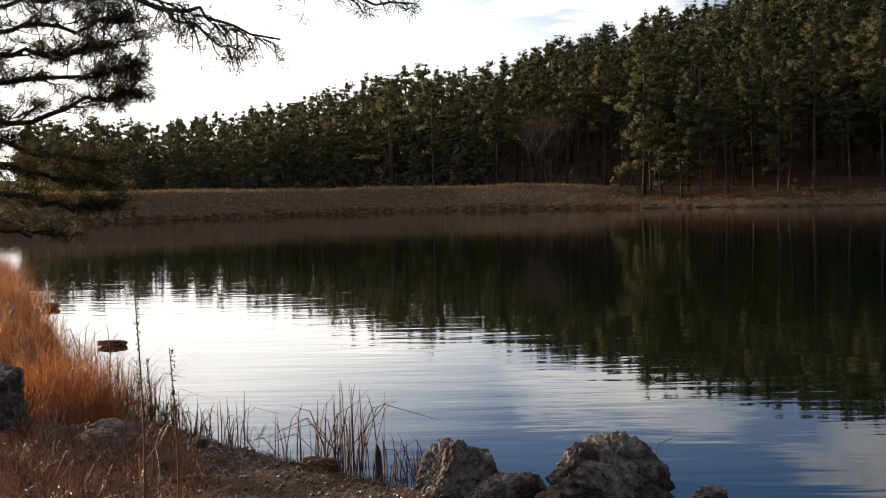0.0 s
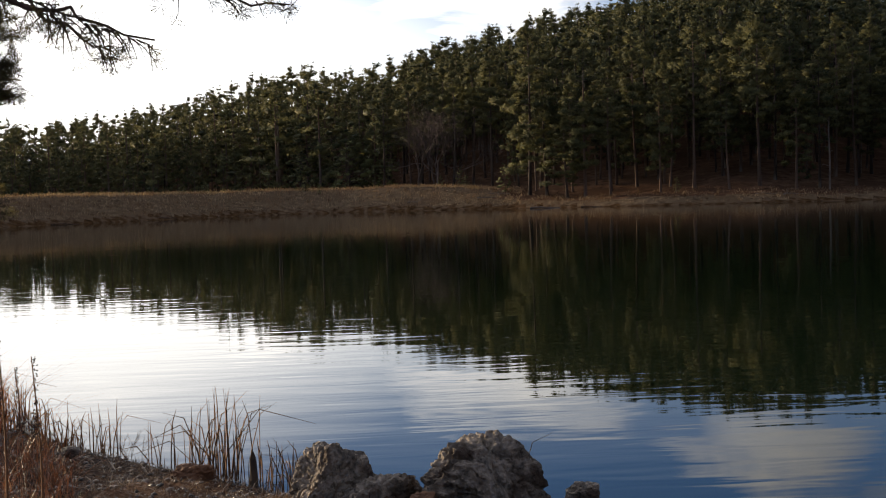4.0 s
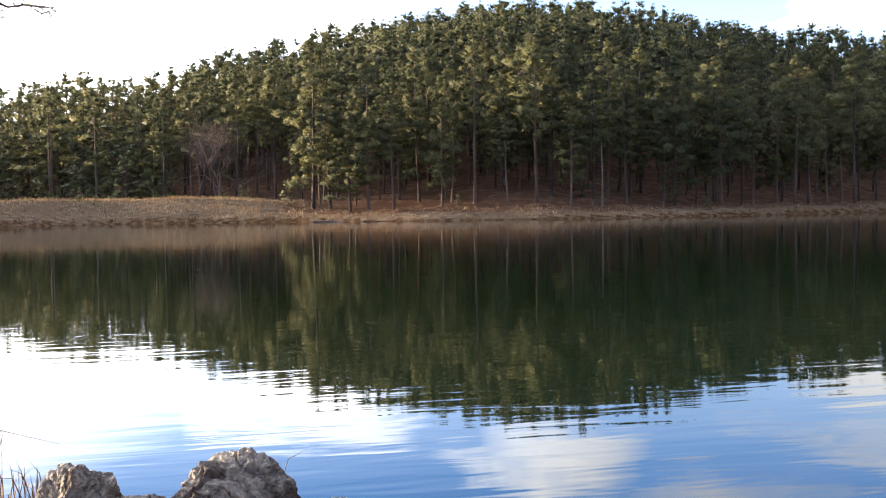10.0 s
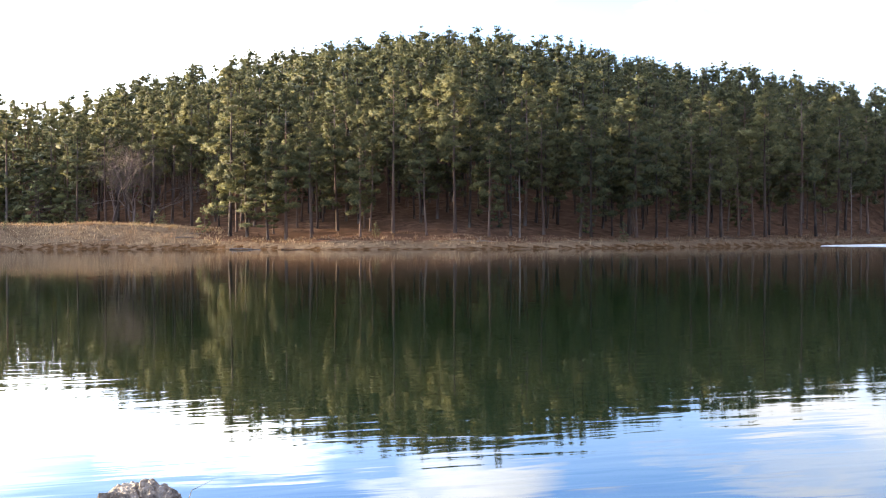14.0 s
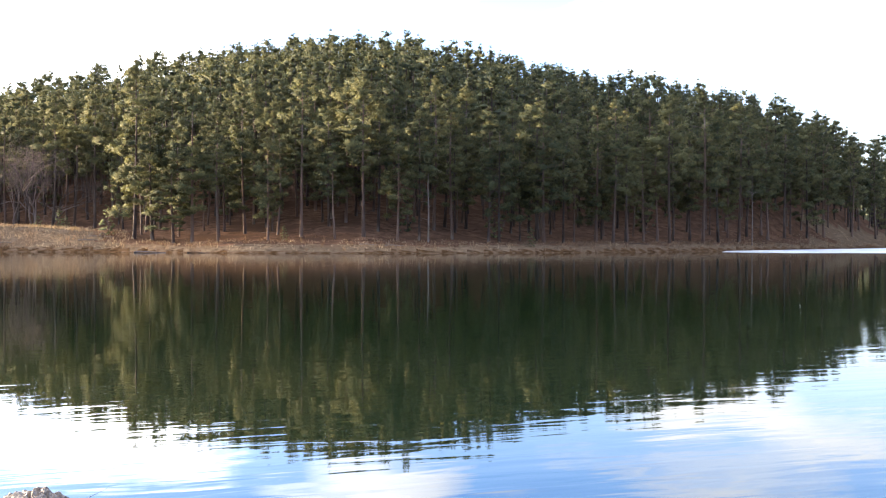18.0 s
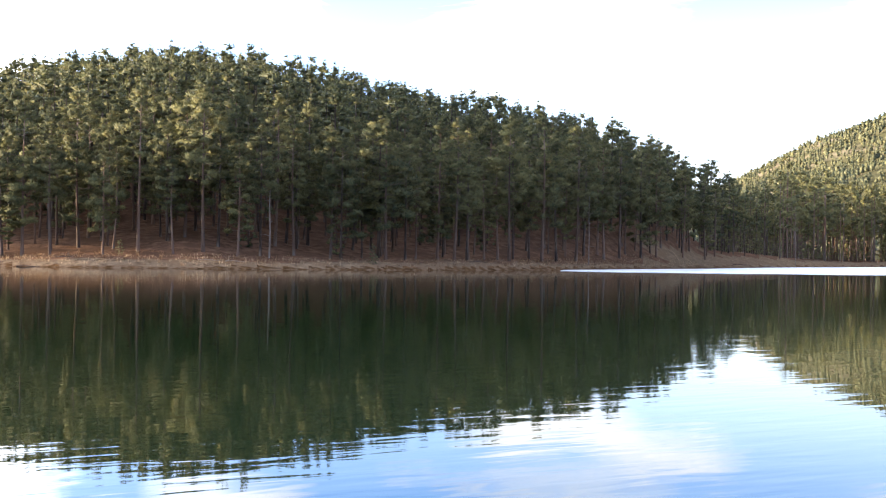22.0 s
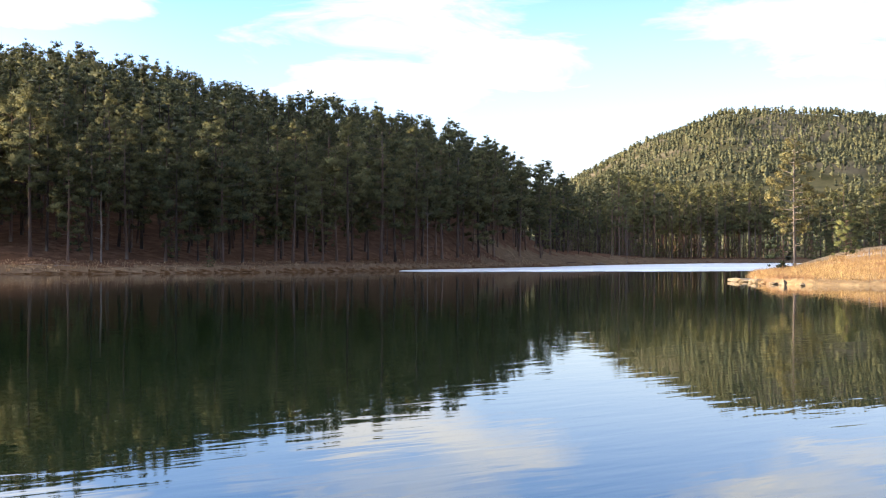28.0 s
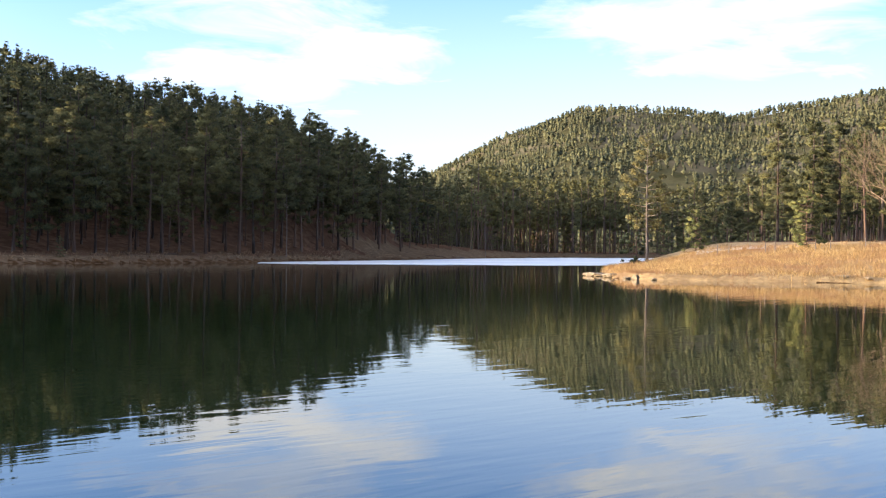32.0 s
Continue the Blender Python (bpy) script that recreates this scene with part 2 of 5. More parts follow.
# rust grass in a darker tone: the bank's shade is put into the colour
M_SODGRASS = material("sod_toned_for_shade", (0.045, 0.016, 0.007), (0.30, 0.11, 0.04), 5.0, 0.4, islands=True, translucent=0.3, spec=0.6)
M_PEBBLE = material("pebbles_and_chips", (0.03, 0.019, 0.012), (0.18, 0.12, 0.08), 12.0, 0.28, islands=True, spec=0.5)
M_STRAW = material("pale_straw", (0.04, 0.02, 0.01), (0.28, 0.175, 0.09), 20.0, 0.32, islands=True, translucent=0.2, spec=0.6)
M_RUSTREED = material("rust_reeds", (0.1275, 0.0425, 0.017), (0.408, 0.1785, 0.068), 6.0, 0.75, islands=True, translucent=0.25)
M_DARKTWIG = material("dark_dead_stems", (0.025, 0.017, 0.012), (0.10, 0.07, 0.05), 8.0, 0.85)
M_DARKBARK = material("dark_wet_bark", (0.025, 0.016, 0.011), (0.10, 0.06, 0.04), 8.0, 0.9, bump=0.01)
M_GREYTWIG = material("grey_brown_twigs", (0.06, 0.043, 0.036), (0.135, 0.10, 0.086), 1.0, 0.9, islands=True)
M_TANTWIG = material("tan_twigs", (0.112, 0.077, 0.049), (0.252, 0.182, 0.119), 1.0, 0.9, islands=True)
M_ICE = material("lake_ice", (0.51, 0.527, 0.544), (0.697, 0.697, 0.6885), 0.12, 0.45, bump=0.004, third=(0.459, 0.4845, 0.51), third_scale=0.03, stretch=(1, 3, 1))
M_ROAD = material("pale_gravel", (0.30, 0.26, 0.22), (0.46, 0.41, 0.36), 2.0, 0.95, bump=0.02)


def water_material():
    m = bpy.data.materials.new("lake_water")
    m.use_nodes = True
    n, l = m.node_tree.nodes, m.node_tree.links
    b = n["Principled BSDF"]
    b.inputs["Base Color"].default_value = (0.003, 0.008, 0.0032, 1)
    b.inputs["Roughness"].default_value, b.inputs["IOR"].default_value = 0.015, 1.333
    tc = n.new("ShaderNodeTexCoord")
    last = None
    for sx, sy, rz, scale, height in ((0.22, 1.0, 36, 3.2, 0.0022), (0.35, 1.0, 24, 1.4, 0.0022), (0.3, 1.0, -20, 0.42, 0.0046)):
        mp = n.new("ShaderNodeMapping")
        mp.inputs["Scale"].default_value, mp.inputs["Rotation"].default_value = (sx, sy, 1), (0, 0, radians(rz))
        l.new(tc.outputs["Object"], mp.inputs[0])
        no = n.new("ShaderNodeTexNoise")
        no.inputs["Scale"].default_value, no.inputs["Detail"].default_value, no.inputs["Distortion"].default_value = scale, 2.0, 0.4
        l.new(mp.outputs[0], no.inputs["Vector"])
        bp = n.new("ShaderNodeBump")
        bp.inputs["Strength"].default_value, bp.inputs["Distance"].default_value = 1.0, height
        l.new(no.outputs["Fac"], bp.inputs["Height"])
        if last:
            l.new(last, bp.inputs["Normal"])
        last = bp.outputs[0]
    l.new(last, b.inputs["Normal"])
    return m


M_WATER = water_material()

# ---- helpers for meshes ----
rng = np.random.default_rng(7)


def mesh_from(name, verts, faces, mat):
    me = bpy.data.meshes.new(name)
    me.from_pydata([tuple(v) for v in verts], [], [tuple(f) for f in faces])
    me.materials.append(mat)
    me.update()
    return me


def tri_mesh(name, verts, tris, mats, slots=None, normals=None):
    """A triangle mesh straight from arrays (quick for large ones); normals round off the shading of foliage."""
    me = bpy.data.meshes.new(name)
    v, t = np.asarray(verts, np.float32), np.asarray(tris, np.int32)
    me.vertices.add(len(v)); me.vertices.foreach_set("co", v.ravel())
    me.loops.add(t.size); me.loops.foreach_set("vertex_index", t.ravel())
    me.polygons.add(len(t))
    me.polygons.foreach_set("loop_start", np.arange(0, t.size, 3, dtype=np.int32))
    for m in mats if isinstance(mats, (list, tuple)) else (mats,):
        me.materials.append(m)
    if slots is not None:
        me.polygons.foreach_set("material_index", np.asarray(slots, np.int32))
    me.update(calc_edges=True)
    if normals is not None:
        me.polygons.foreach_set("use_smooth", np.ones(len(t), bool))
        me.normals_split_custom_set_from_vertices(np.asarray(normals, np.float32))
    return me


def part(name, data, parent, label="", at=(0, 0, 0)):
    ob = new(name, data)
    ob.parent = parent
    ob.location = at
    return tagged(ob, label) if label else ob


def thing(name, label, category, at=(0, 0, 0), turn=0.0, scale=1.0, group=""):
    ob = new(name)
    ob.matrix_basis = pose(*at, 0, 0, turn) @ Matrix.Scale(scale, 4)
    ob.empty_display_size = 0.2
    return tagged(ob, label, category, group)


def polar(az, d):
    """Place at an azimuth (degrees, left positive) and a distance from the camera's stand."""
    return -d * math.sin(radians(az)), d * math.cos(radians(az))


def tube(points, radii, sides=6):
    """Vertices and triangles of a tapered tube along points."""
    pts = [Vector([float(c) for c in p]) for p in points]
    vs, ts = [], []
    for i, p in enumerate(pts):
        d = (pts[min(i + 1, len(pts) - 1)] - pts[max(i - 1, 0)]).normalized()
        a = d.orthogonal().normalized()
        b = d.cross(a)
        for k in range(sides):
            w = 2 * math.pi * k / sides
            vs.append(p + float(radii[i]) * (math.cos(w) * a + math.sin(w) * b))
    for i in range(len(pts) - 1):
        for k in range(sides):
            a, b = i * sides + k, i * sides + (k + 1) % sides
            ts += [(a, b, b + sides), (a, b + sides, a + sides)]
    return [tuple(v) for v in vs], ts


class Bag:
    """Gathers vertices and triangles of one mesh."""

    def __init__(self):
        self.v, self.t, self.n = [], [], 0

    def add(self, v, t):
        v = np.asarray(v, float).reshape(-1, 3)
        self.v.append(v); self.t.append(np.asarray(t, int).reshape(-1, 3) + self.n)
        self.n += len(v)

    def mesh(self, name, mat):
        return tri_mesh(name, np.concatenate(self.v), np.concatenate(self.t), mat)


def sprays(r, centres, out, size, k, width):
    """Bunches of k narrow blades from each centre; each bunch is one island."""
    c, o = np.asarray(centres, float), np.asarray(out, float)
    n = len(c)
    s = np.broadcast_to(np.asarray(size, float), (n,))
    d = o[:, None, :] + r.normal(0, 0.75, (n, k, 3))
    d /= np.linalg.norm(d, axis=2, keepdims=True)
    side = np.cross(d, r.normal(0, 1, (n, k, 3)))
    side /= np.linalg.norm(side, axis=2, keepdims=True) + 1e-9
    ln = s[:, None, None] * r.uniform(0.6, 1.15, (n, k, 1))
    tip = c[:, None, :] + d * ln
    w = width * s[:, None, None]
    v = np.concatenate([c[:, None, None, :].repeat(1, 1).reshape(n, 1, 3), (tip + side * w).reshape(n, k, 3), (tip - side * w).reshape(n, k, 3)], axis=1)
    base = np.arange(n)[:, None] * (1 + 2 * k)
    i = np.arange(k)[None, :]
    t = np.stack([np.broadcast_to(base, (n, k)), base + 1 + i, base + 1 + k + i], axis=2)
    return v.reshape(-1, 3), t.reshape(-1, 3)


# ---- the lie of the land ----
NEAR_SHORE = ((24, 44), (20, 36), (19.2, 26), (17.2, 13.5), (14.8, 10.4), (9.7, 8.6), (3.2, 7.4), (-2.5, 6.7), (-11.5, 6.1), (-25, 5.6), (-45, 5.8), (-65, 8), (-80, 12), (-90, 25), (-95, 60))
SPIT_SHORE = ((78, 8), (79, 20), (74.2, 34), (70.5, 40), (66.8, 46.1), (67.5, 50.2), (73.5, 55.2), (90, 68.3), (110, 83), (150, 98), (300, 165))
FAR_SHORE = ((-57, 372), (-54.6, 366), (-51, 338), (-46, 245), (-43.5, 200), (-40, 170), (-37, 150), (-34, 138), (-30, 128), (-25, 121), (-20, 117), (-14, 117), (-10.5, 120), (-8, 123), (-5, 125), (0, 129), (5, 124), (10, 113), (15, 105), (20, 97), (25, 92), (30, 82), (33, 62), (29, 50))
LAKE = np.array([polar(a, d) for a, d in NEAR_SHORE] + list(SPIT_SHORE) + [polar(a, d) for a, d in FAR_SHORE])


def shore_distance(x, y):
    """Signed distance to the lake's edge, positive on land."""
    x, y = np.asarray(x, float), np.asarray(y, float)
    best = np.full(x.shape, 1e9)
    inside = np.zeros(x.shape, bool)
    for (x0, y0), (x1, y1) in zip(LAKE, np.roll(LAKE, -1, 0)):
        ex, ey = x1 - x0, y1 - y0
        u = np.clip(((x - x0) * ex + (y - y0) * ey) / (ex * ex + ey * ey), 0, 1)
        best = np.minimum(best, np.hypot(x - x0 - u * ex, y - y0 - u * ey))
        inside ^= ((y0 > y) != (y1 > y)) & (x < ex * (y - y0) / (ey + 1e-12) + x0)
    return np.where(inside, -best, best)


def smooth(a, b, v):
    u = np.clip((v - a) / (b - a), 0, 1)
    return u * u * (3 - 2 * u)


R_AZ = (-48, -43, -38, -33, -28, -25.5, -22, -17, -12, -7, -2.7, 2, 4.8, 7.4, 10, 13, 25, 60)
R_EL = (3.6, 4.4, 6.05, 6.95, 7.5, 8.2, 8.9, 9.0, 8.1, 6.9, 6.1, 5.55, 4.65, 4.0, 3.5, 3.2, 3.0, 2.5)
R_D = (230, 195, 190, 195, 205, 205, 205, 205, 205, 210, 215, 220, 225, 230, 235, 240, 200, 180)
MT_AZ = (-110, -75, -65, -61, -58.5, -56, -51.5, -48, -45.3, -42, -36)
MT_EL = (6.1, 8.1, 7.5, 6.75, 6.35, 6.6, 6.9, 5.7, 4.35, 2.9, 1.2)
MT_D = 1200.0


def ridge(az):
    d = np.interp(az, R_AZ, R_D)
    return d, np.maximum(EYE + d * np.tan(np.radians(np.interp(az, R_AZ, R_EL))) - np.interp(az, (-43, -33, -28, -20, -8, -3, 4, 13), (15.0, 15.0, 16.2, 18.3, 17.0, 14.5, 10.5, 10.5)), -6)


def fbm(x, y, s, seed):
    """Cheap smooth pseudo-noise in -1..1 from crossing sines."""
    q = np.random.default_rng(seed)
    v = 0
    for k in range(6):
        a, p, f = q.uniform(0, 6.28), q.uniform(0, 6.28), s * 1.7 ** k
        v = v + np.sin((x * math.cos(a) + y * math.sin(a)) * f + p) / 1.5 ** k
    return v / 2.6


def height(x, y):
    x, y = np.asarray(x, float), np.asarray(y, float)
    d = shore_distance(x, y)
    az, dist = np.degrees(np.arctan2(-x, y)), np.hypot(x, y)
    bed = np.maximum(-1.5, d * 0.22)
    near = 0.10 * np.clip(d * 4, 0, 1) + 0.32 * (1 - np.exp(-np.maximum(d, 0) / 2.2)) + (0.04 * fbm(x, y, 1.5, 3) + 0.045 * fbm(x, y, 6.0, 13)) * np.clip(d, 0, 1)
    near = near + 0.45 * smooth(8, 24, az) * smooth(0, 5, d) * smooth(3, 14, dist)
    dam = 0.22 * smooth(0, 0.7, d) + 2.28 * np.clip(d / 8.0, 0, 1) ** 0.95 - 3.0 * smooth(11.5, 30, d) * smooth(-9, 2, az)- 1.0 * smooth(11.5, 20, d) + 0.13 * fbm(x, y, 0.5, 4) * np.clip(d, 0, 1)
    low = 0.3 * smooth(0, 1.6, d) + 1.1 * (1 - np.exp(-np.maximum(d, 0) / 6.0)) + 0.14 * fbm(x, y, 0.35, 5) * np.clip(d, 0, 1)
    tip = np.hypot(x - 71, y - 54)
    spit = 0.36 * smooth(0, 0.7, d) + (0.45 + 1.5 * smooth(4, 38, tip)) * smooth(0.5, 13, d) + 0.9 * smooth(22, 62, tip) * smooth(0.5, 14, d) + 0.7 * smooth(12, 60, d) + 0.12 * fbm(x, y, 0.4, 6) * np.clip(d / 2, 0, 1)
    far = dist > 60
    w_dam = smooth(-12, -4.5, az) * far
    w_spit = (1 - smooth(-57, -53, az)) * (dist < 200) * far
    w_spit = np.where((az < -50) & (dist < 135) & far, 1.0, w_spit)
    land = np.where(far, low * (1 - w_dam) + dam * w_dam, near)
    land = np.where(w_spit > 0, low * (1 - w_spit) + spit * w_spit, land)
    rd, rh = ridge(az)
    d0 = np.interp(az, (-48, -20, 0, 20, 40), (200, 122, 150, 125, 100))
    hill = rh * smooth(d0 - 12, rd + 12, dist) * (1 - 0.45 * smooth(rd + 80, rd + 260, dist)) * smooth(-50, -44, az) * (1 - smooth(75, 110, az)) * (dist > 60)
    # unseen land behind the ridge, raised to throw shade on the far shore
    hill = hill + 0.85 * np.clip(dist - rd, 0, 100) * np.tan(np.radians(np.interp(az, R_AZ, R_EL))) * smooth(-44, -41, az) * (1 - smooth(-16, -11, az))
    behind = EYE + dist * np.tan(np.radians(np.interp(az, R_AZ, R_EL) - 1.35)) - hill
    hill = hill + np.maximum(behind, 0) * smooth(rd + 14, rd + 60, dist) * (1 - 0.6 * smooth(rd + 90, rd + 260, dist)) * smooth(-16, -10, az) * (1 - smooth(11, 20, az))
    hill = hill * (1 + 0.05 * fbm(x, y, 0.06, 8))
    mh = EYE + MT_D * np.tan(np.radians(np.interp(az, MT_AZ, MT_EL))) - 17
    mount = np.maximum(mh, 0) * smooth(400, MT_D, dist) ** 1.1 * (1 - smooth(-40, -34, az)) * (1 - 0.7 * smooth(MT_D, 2600, dist))
    mount = mount * (1 + 0.025 * fbm(x, y, 0.012, 9))
    mount = mount + 11 * fbm(x, y, 0.011, 17) * smooth(480, 760, dist) * (1 - smooth(1040, 1180, dist)) * (1 - smooth(-42, -38, az))
    back = 14 * smooth(25, 120, dist) * smooth(95, 130, np.abs(az))
    rim = 60 * smooth(1400, 3500, dist)
    z = land + (hill + mount + back + rim) * smooth(2, 14, d)
    return np.where(d > 0, np.where(d < 6, np.maximum(z, 0.04), z), bed)


def tree_room(x, y, az, d):
    """How tall a tree may grow here, so that it stays under the line of the wooded skyline."""
    return EYE + d * math.tan(radians(float(np.interp(az, R_AZ, R_EL)) + rng.uniform(-0.55, 0.72))) - ground_at(x, y)


def ground_at(x, y):
    return float(height(np.array([x]), np.array([y]))[0])


def ground_sheet():
    az = np.concatenate([np.arange(-180, -72, 4.0), np.arange(-72, 32, 0.4), np.arange(32, 180, 4.0)])
    rings = np.concatenate([[0.25], 0.5 * 1.035 ** np.arange(0, 121), np.arange(33, 76, 4.0), np.arange(76, 175, 0.9), np.arange(175, 430, 5.0), 430 * 1.06 ** np.arange(0, 43)])
    a, r = np.meshgrid(np.radians(az), rings, indexing="ij")
    x, y = -r * np.sin(a), r * np.cos(a)
    z = height(x, y)
    v = np.stack([x, y, z], -1).reshape(-1, 3)
    na, nr = len(az), len(rings)
    i, j = np.meshgrid(np.arange(na), np.arange(nr - 1), indexing="ij")
    i2 = (i + 1) % na
    q = np.stack([i * nr + j, i2 * nr + j, i2 * nr + j + 1, i * nr + j + 1], -1).reshape(-1, 4)
    t = np.concatenate([q[:, [0, 1, 2]], q[:, [0, 2, 3]]])
    c = v[q].mean(1)
    cx, cy, cz = c.T
    d = shore_distance(cx, cy)
    ca, cr = np.degrees(np.arctan2(-cx, cy)), np.hypot(cx, cy)
    jig = 2.0 * fbm(cx, cy, 0.5, 11)
    slot = np.full(len(q), 1)
    slot[(ca > -7.6 + 0.25 * jig) & (d < 17 + jig)] = 0
    slot[(ca < -50) & (cr < 135)] = 5
    slot[(ca < -7) & (ca > -44) & (d < 3.5 + jig)] = 0
    slot[(ca < -41 + 0.8 * jig) & (cr > 135) & (d < 9 + 1.5 * jig)] = 0
    slot[(cr > 60) & (d < np.where(ca < -50, -0.15, 0.8) + 0.2 * jig)] = 6
    slot[(cr > 430)] = 4
    slot[cr < 60] = 2
    slot[d < -0.9] = 3
    # the middle closes with a fan
    v = np.concatenate([v, [[0, 0, ground_at(0, 0.01)]]])
    fan = np.stack([np.full(na, len(v) - 1), ((np.arange(na) + 1) % na) * nr, np.arange(na) * nr], -1)
    t = np.concatenate([t, fan])
    me = tri_mesh("ground", v, t[:, ::-1], [M_MEADOW, M_FOREST, M_BANK, M_BED, M_HILL, M_SUNMEADOW, M_WETSOIL], np.concatenate([slot, slot, np.full(na, 2)]))
    me.polygons.foreach_set("use_smooth", np.ones(len(t), bool))
    return tagged(new("ground", me), "brown dry winter ground rising into wooded hills", "ground", kind="structure")


ground_sheet()


def water_sheet():
    """The lake's face: it reaches a little under the banks on every side."""
    az = np.radians(np.arange(-104, 62, 1.0))
    rings = np.concatenate([np.arange(4.0, 12, 0.5), np.arange(12, 40, 1.0), np.arange(40, 400, 2.5)])
    a, r = np.meshgrid(az, rings, indexing="ij")
    x, y = -r * np.sin(a), r * np.cos(a)
    d = shore_distance(x, y)
    nr = len(rings)
    i, j = np.meshgrid(np.arange(len(az) - 1), np.arange(nr - 1), indexing="ij")
    q = np.stack([i * nr + j, (i + 1) * nr + j, (i + 1) * nr + j + 1, i * nr + j + 1], -1).reshape(-1, 4)
    near = np.hypot(x, y).ravel()[q].max(1) < 45
    q = q[d.ravel()[q].min(1) < np.where(near, 0.05, 1.0)]
    used, q = np.unique(q, return_inverse=True)
    q = q.reshape(-1, 4)
    v = np.stack([x.ravel()[used], y.ravel()[used], np.zeros(len(used))], -1)
    me = tri_mesh("water", v, np.concatenate([q[:, [0, 2, 1]], q[:, [0, 3, 2]]]), M_WATER)
    if me.polygons[0].normal.z < 0:
        me.flip_normals()
    tagged(new("water", me), "dark green calm lake water with faint ripples", "water", kind="structure")


water_sheet()


def ice_sheet():
    """Thin ice over the far arm of the lake, with a wandering edge; it stops at the shore."""
    edge = []
    for i in range(60):
        u = i / 59
        a = -36.6 - u * 21.4
        d = np.interp(a, (-58, -54, -51, -43.5, -38, -36.6), (176, 165, 154, 142, 138, 141)) + 0.8 * math.sin(i * 0.5) + 0.4 * math.sin(i * 1.3)
        edge.append(polar(a, d))
    outer = [polar(a, d) for a, d in ((-60, 380), (-51, 372), (-44, 260), (-38, 170), (-36.8, 150))]
    bm = bmesh.new()
    top = [bm.verts.new((x, y, 0.035)) for x, y in edge + outer]
    f = bm.faces.new(top)
    r = bmesh.ops.extrude_face_region(bm, geom=[f])
    bmesh.ops.translate(bm, vec=(0, 0, -0.06), verts=[g for g in r["geom"] if isinstance(g, bmesh.types.BMVert)])
    bmesh.ops.recalc_face_normals(bm, faces=bm.faces)
    bmesh.ops.triangulate(bm, faces=bm.faces)
    me = bpy.data.meshes.new("ice")
    bm.to_mesh(me); bm.free()
    me.materials.append(M_ICE)
    tagged(new("ice", me), "thin white ice sheet on the far arm of the lake", "ice", kind="structure")


ice_sheet()


# ---- pines ----
def unit(v):
    return v / (np.linalg.norm(v, axis=-1, keepdims=True) + 1e-9)


ICO = bmesh.new()
bmesh.ops.create_icosphere(ICO, subdivisions=1, radius=1.0)
ICO_V, ICO_T = np.array([v.co for v in ICO.verts]), np.array([[v.index for v in f.verts] for f in ICO.faces])
ICO.free()
OCT_V = np.array([(1, 0, 0), (0, 1, 0), (-1, 0, 0), (0, -1, 0), (0, 0, 1), (0, 0, -1)], float)
OCT_T = np.array([(0, 1, 4), (1, 2, 4), (2, 3, 4), (3, 0, 4), (1, 0, 5), (2, 1, 5), (3, 2, 5), (0, 3, 5)])


def puffs(r, cen, rad, out, per, ln, width, coarse=False, flat=0.62, core=0.66):
    """Needle clumps: each has a dense heart and a coat of pointed tufts that stick out and up. Returns vertices, triangles, normals."""
    c, q, o = np.asarray(cen, float), np.asarray(rad, float), np.asarray(out, float)
    sq = np.array([1, 1, flat])
    cv, ct = (OCT_V, OCT_T) if coarse else (ICO_V, ICO_T)
    hv = c[:, None, :] + cv[None] * sq * (q[:, None] * core)[:, :, None] * r.uniform(0.75, 1.2, (len(c), len(cv), 1))
    ht = ct[None] + (np.arange(len(c)) * len(cv))[:, None, None]
    hn = unit(0.6 * cv[None] + 0.7 * o[:, None, :] + np.array([0, 0, 0.1]))
    b0, q0, o0 = np.repeat(c, per, axis=0), np.repeat(q, per)[:, None], np.repeat(o, per, axis=0)
    m = len(b0)
    n = r.normal(0, 1, (m, 3)); n[:, 2] = n[:, 2] * 0.9 + 0.2
    n = unit(unit(n) + 0.35 * o0)
    b = b0 + n * q0 * sq * r.uniform(0.5, 0.95, (m, 1))
    tg = unit(np.cross(n, r.normal(0, 1, (m, 3))))
    d = unit(tg * 0.75 + n * 0.55 + np.array([0, 0, 0.25]))
    sd = unit(np.cross(n, d))
    lg = ln * r.uniform(0.6, 1.35, (m, 1)) * np.clip(q0 / 0.8, 0.35, 1.15)
    w = sd * width * lg * r.uniform(0.7, 1.3, (m, 1))
    bv = np.stack([b - w, b + w, b + d * lg + 0.3 * w * r.normal(0, 1, (m, 1))], 1)
    bn = np.repeat(unit(0.5 * n + 0.7 * o0 + r.normal(0, 0.22, (m, 3)) + np.array([0, 0, 0.15]))[:, None, :], 3, axis=1)
    bt = np.arange(m)[:, None] * 3 + np.array([0, 1, 2]) + len(c) * len(cv)
    flip = np.einsum("ij,ij->i", np.cross(bv[:, 1] - bv[:, 0], bv[:, 2] - bv[:, 0]), bn[:, 0]) < 0
    bt[flip] = bt[flip][:, [0, 2, 1]]
    return np.concatenate([hv.reshape(-1, 3), bv.reshape(-1, 3)]), np.concatenate([ht.reshape(-1, 3), bt]), np.concatenate([hn.reshape(-1, 3), bn.reshape(-1, 3)])


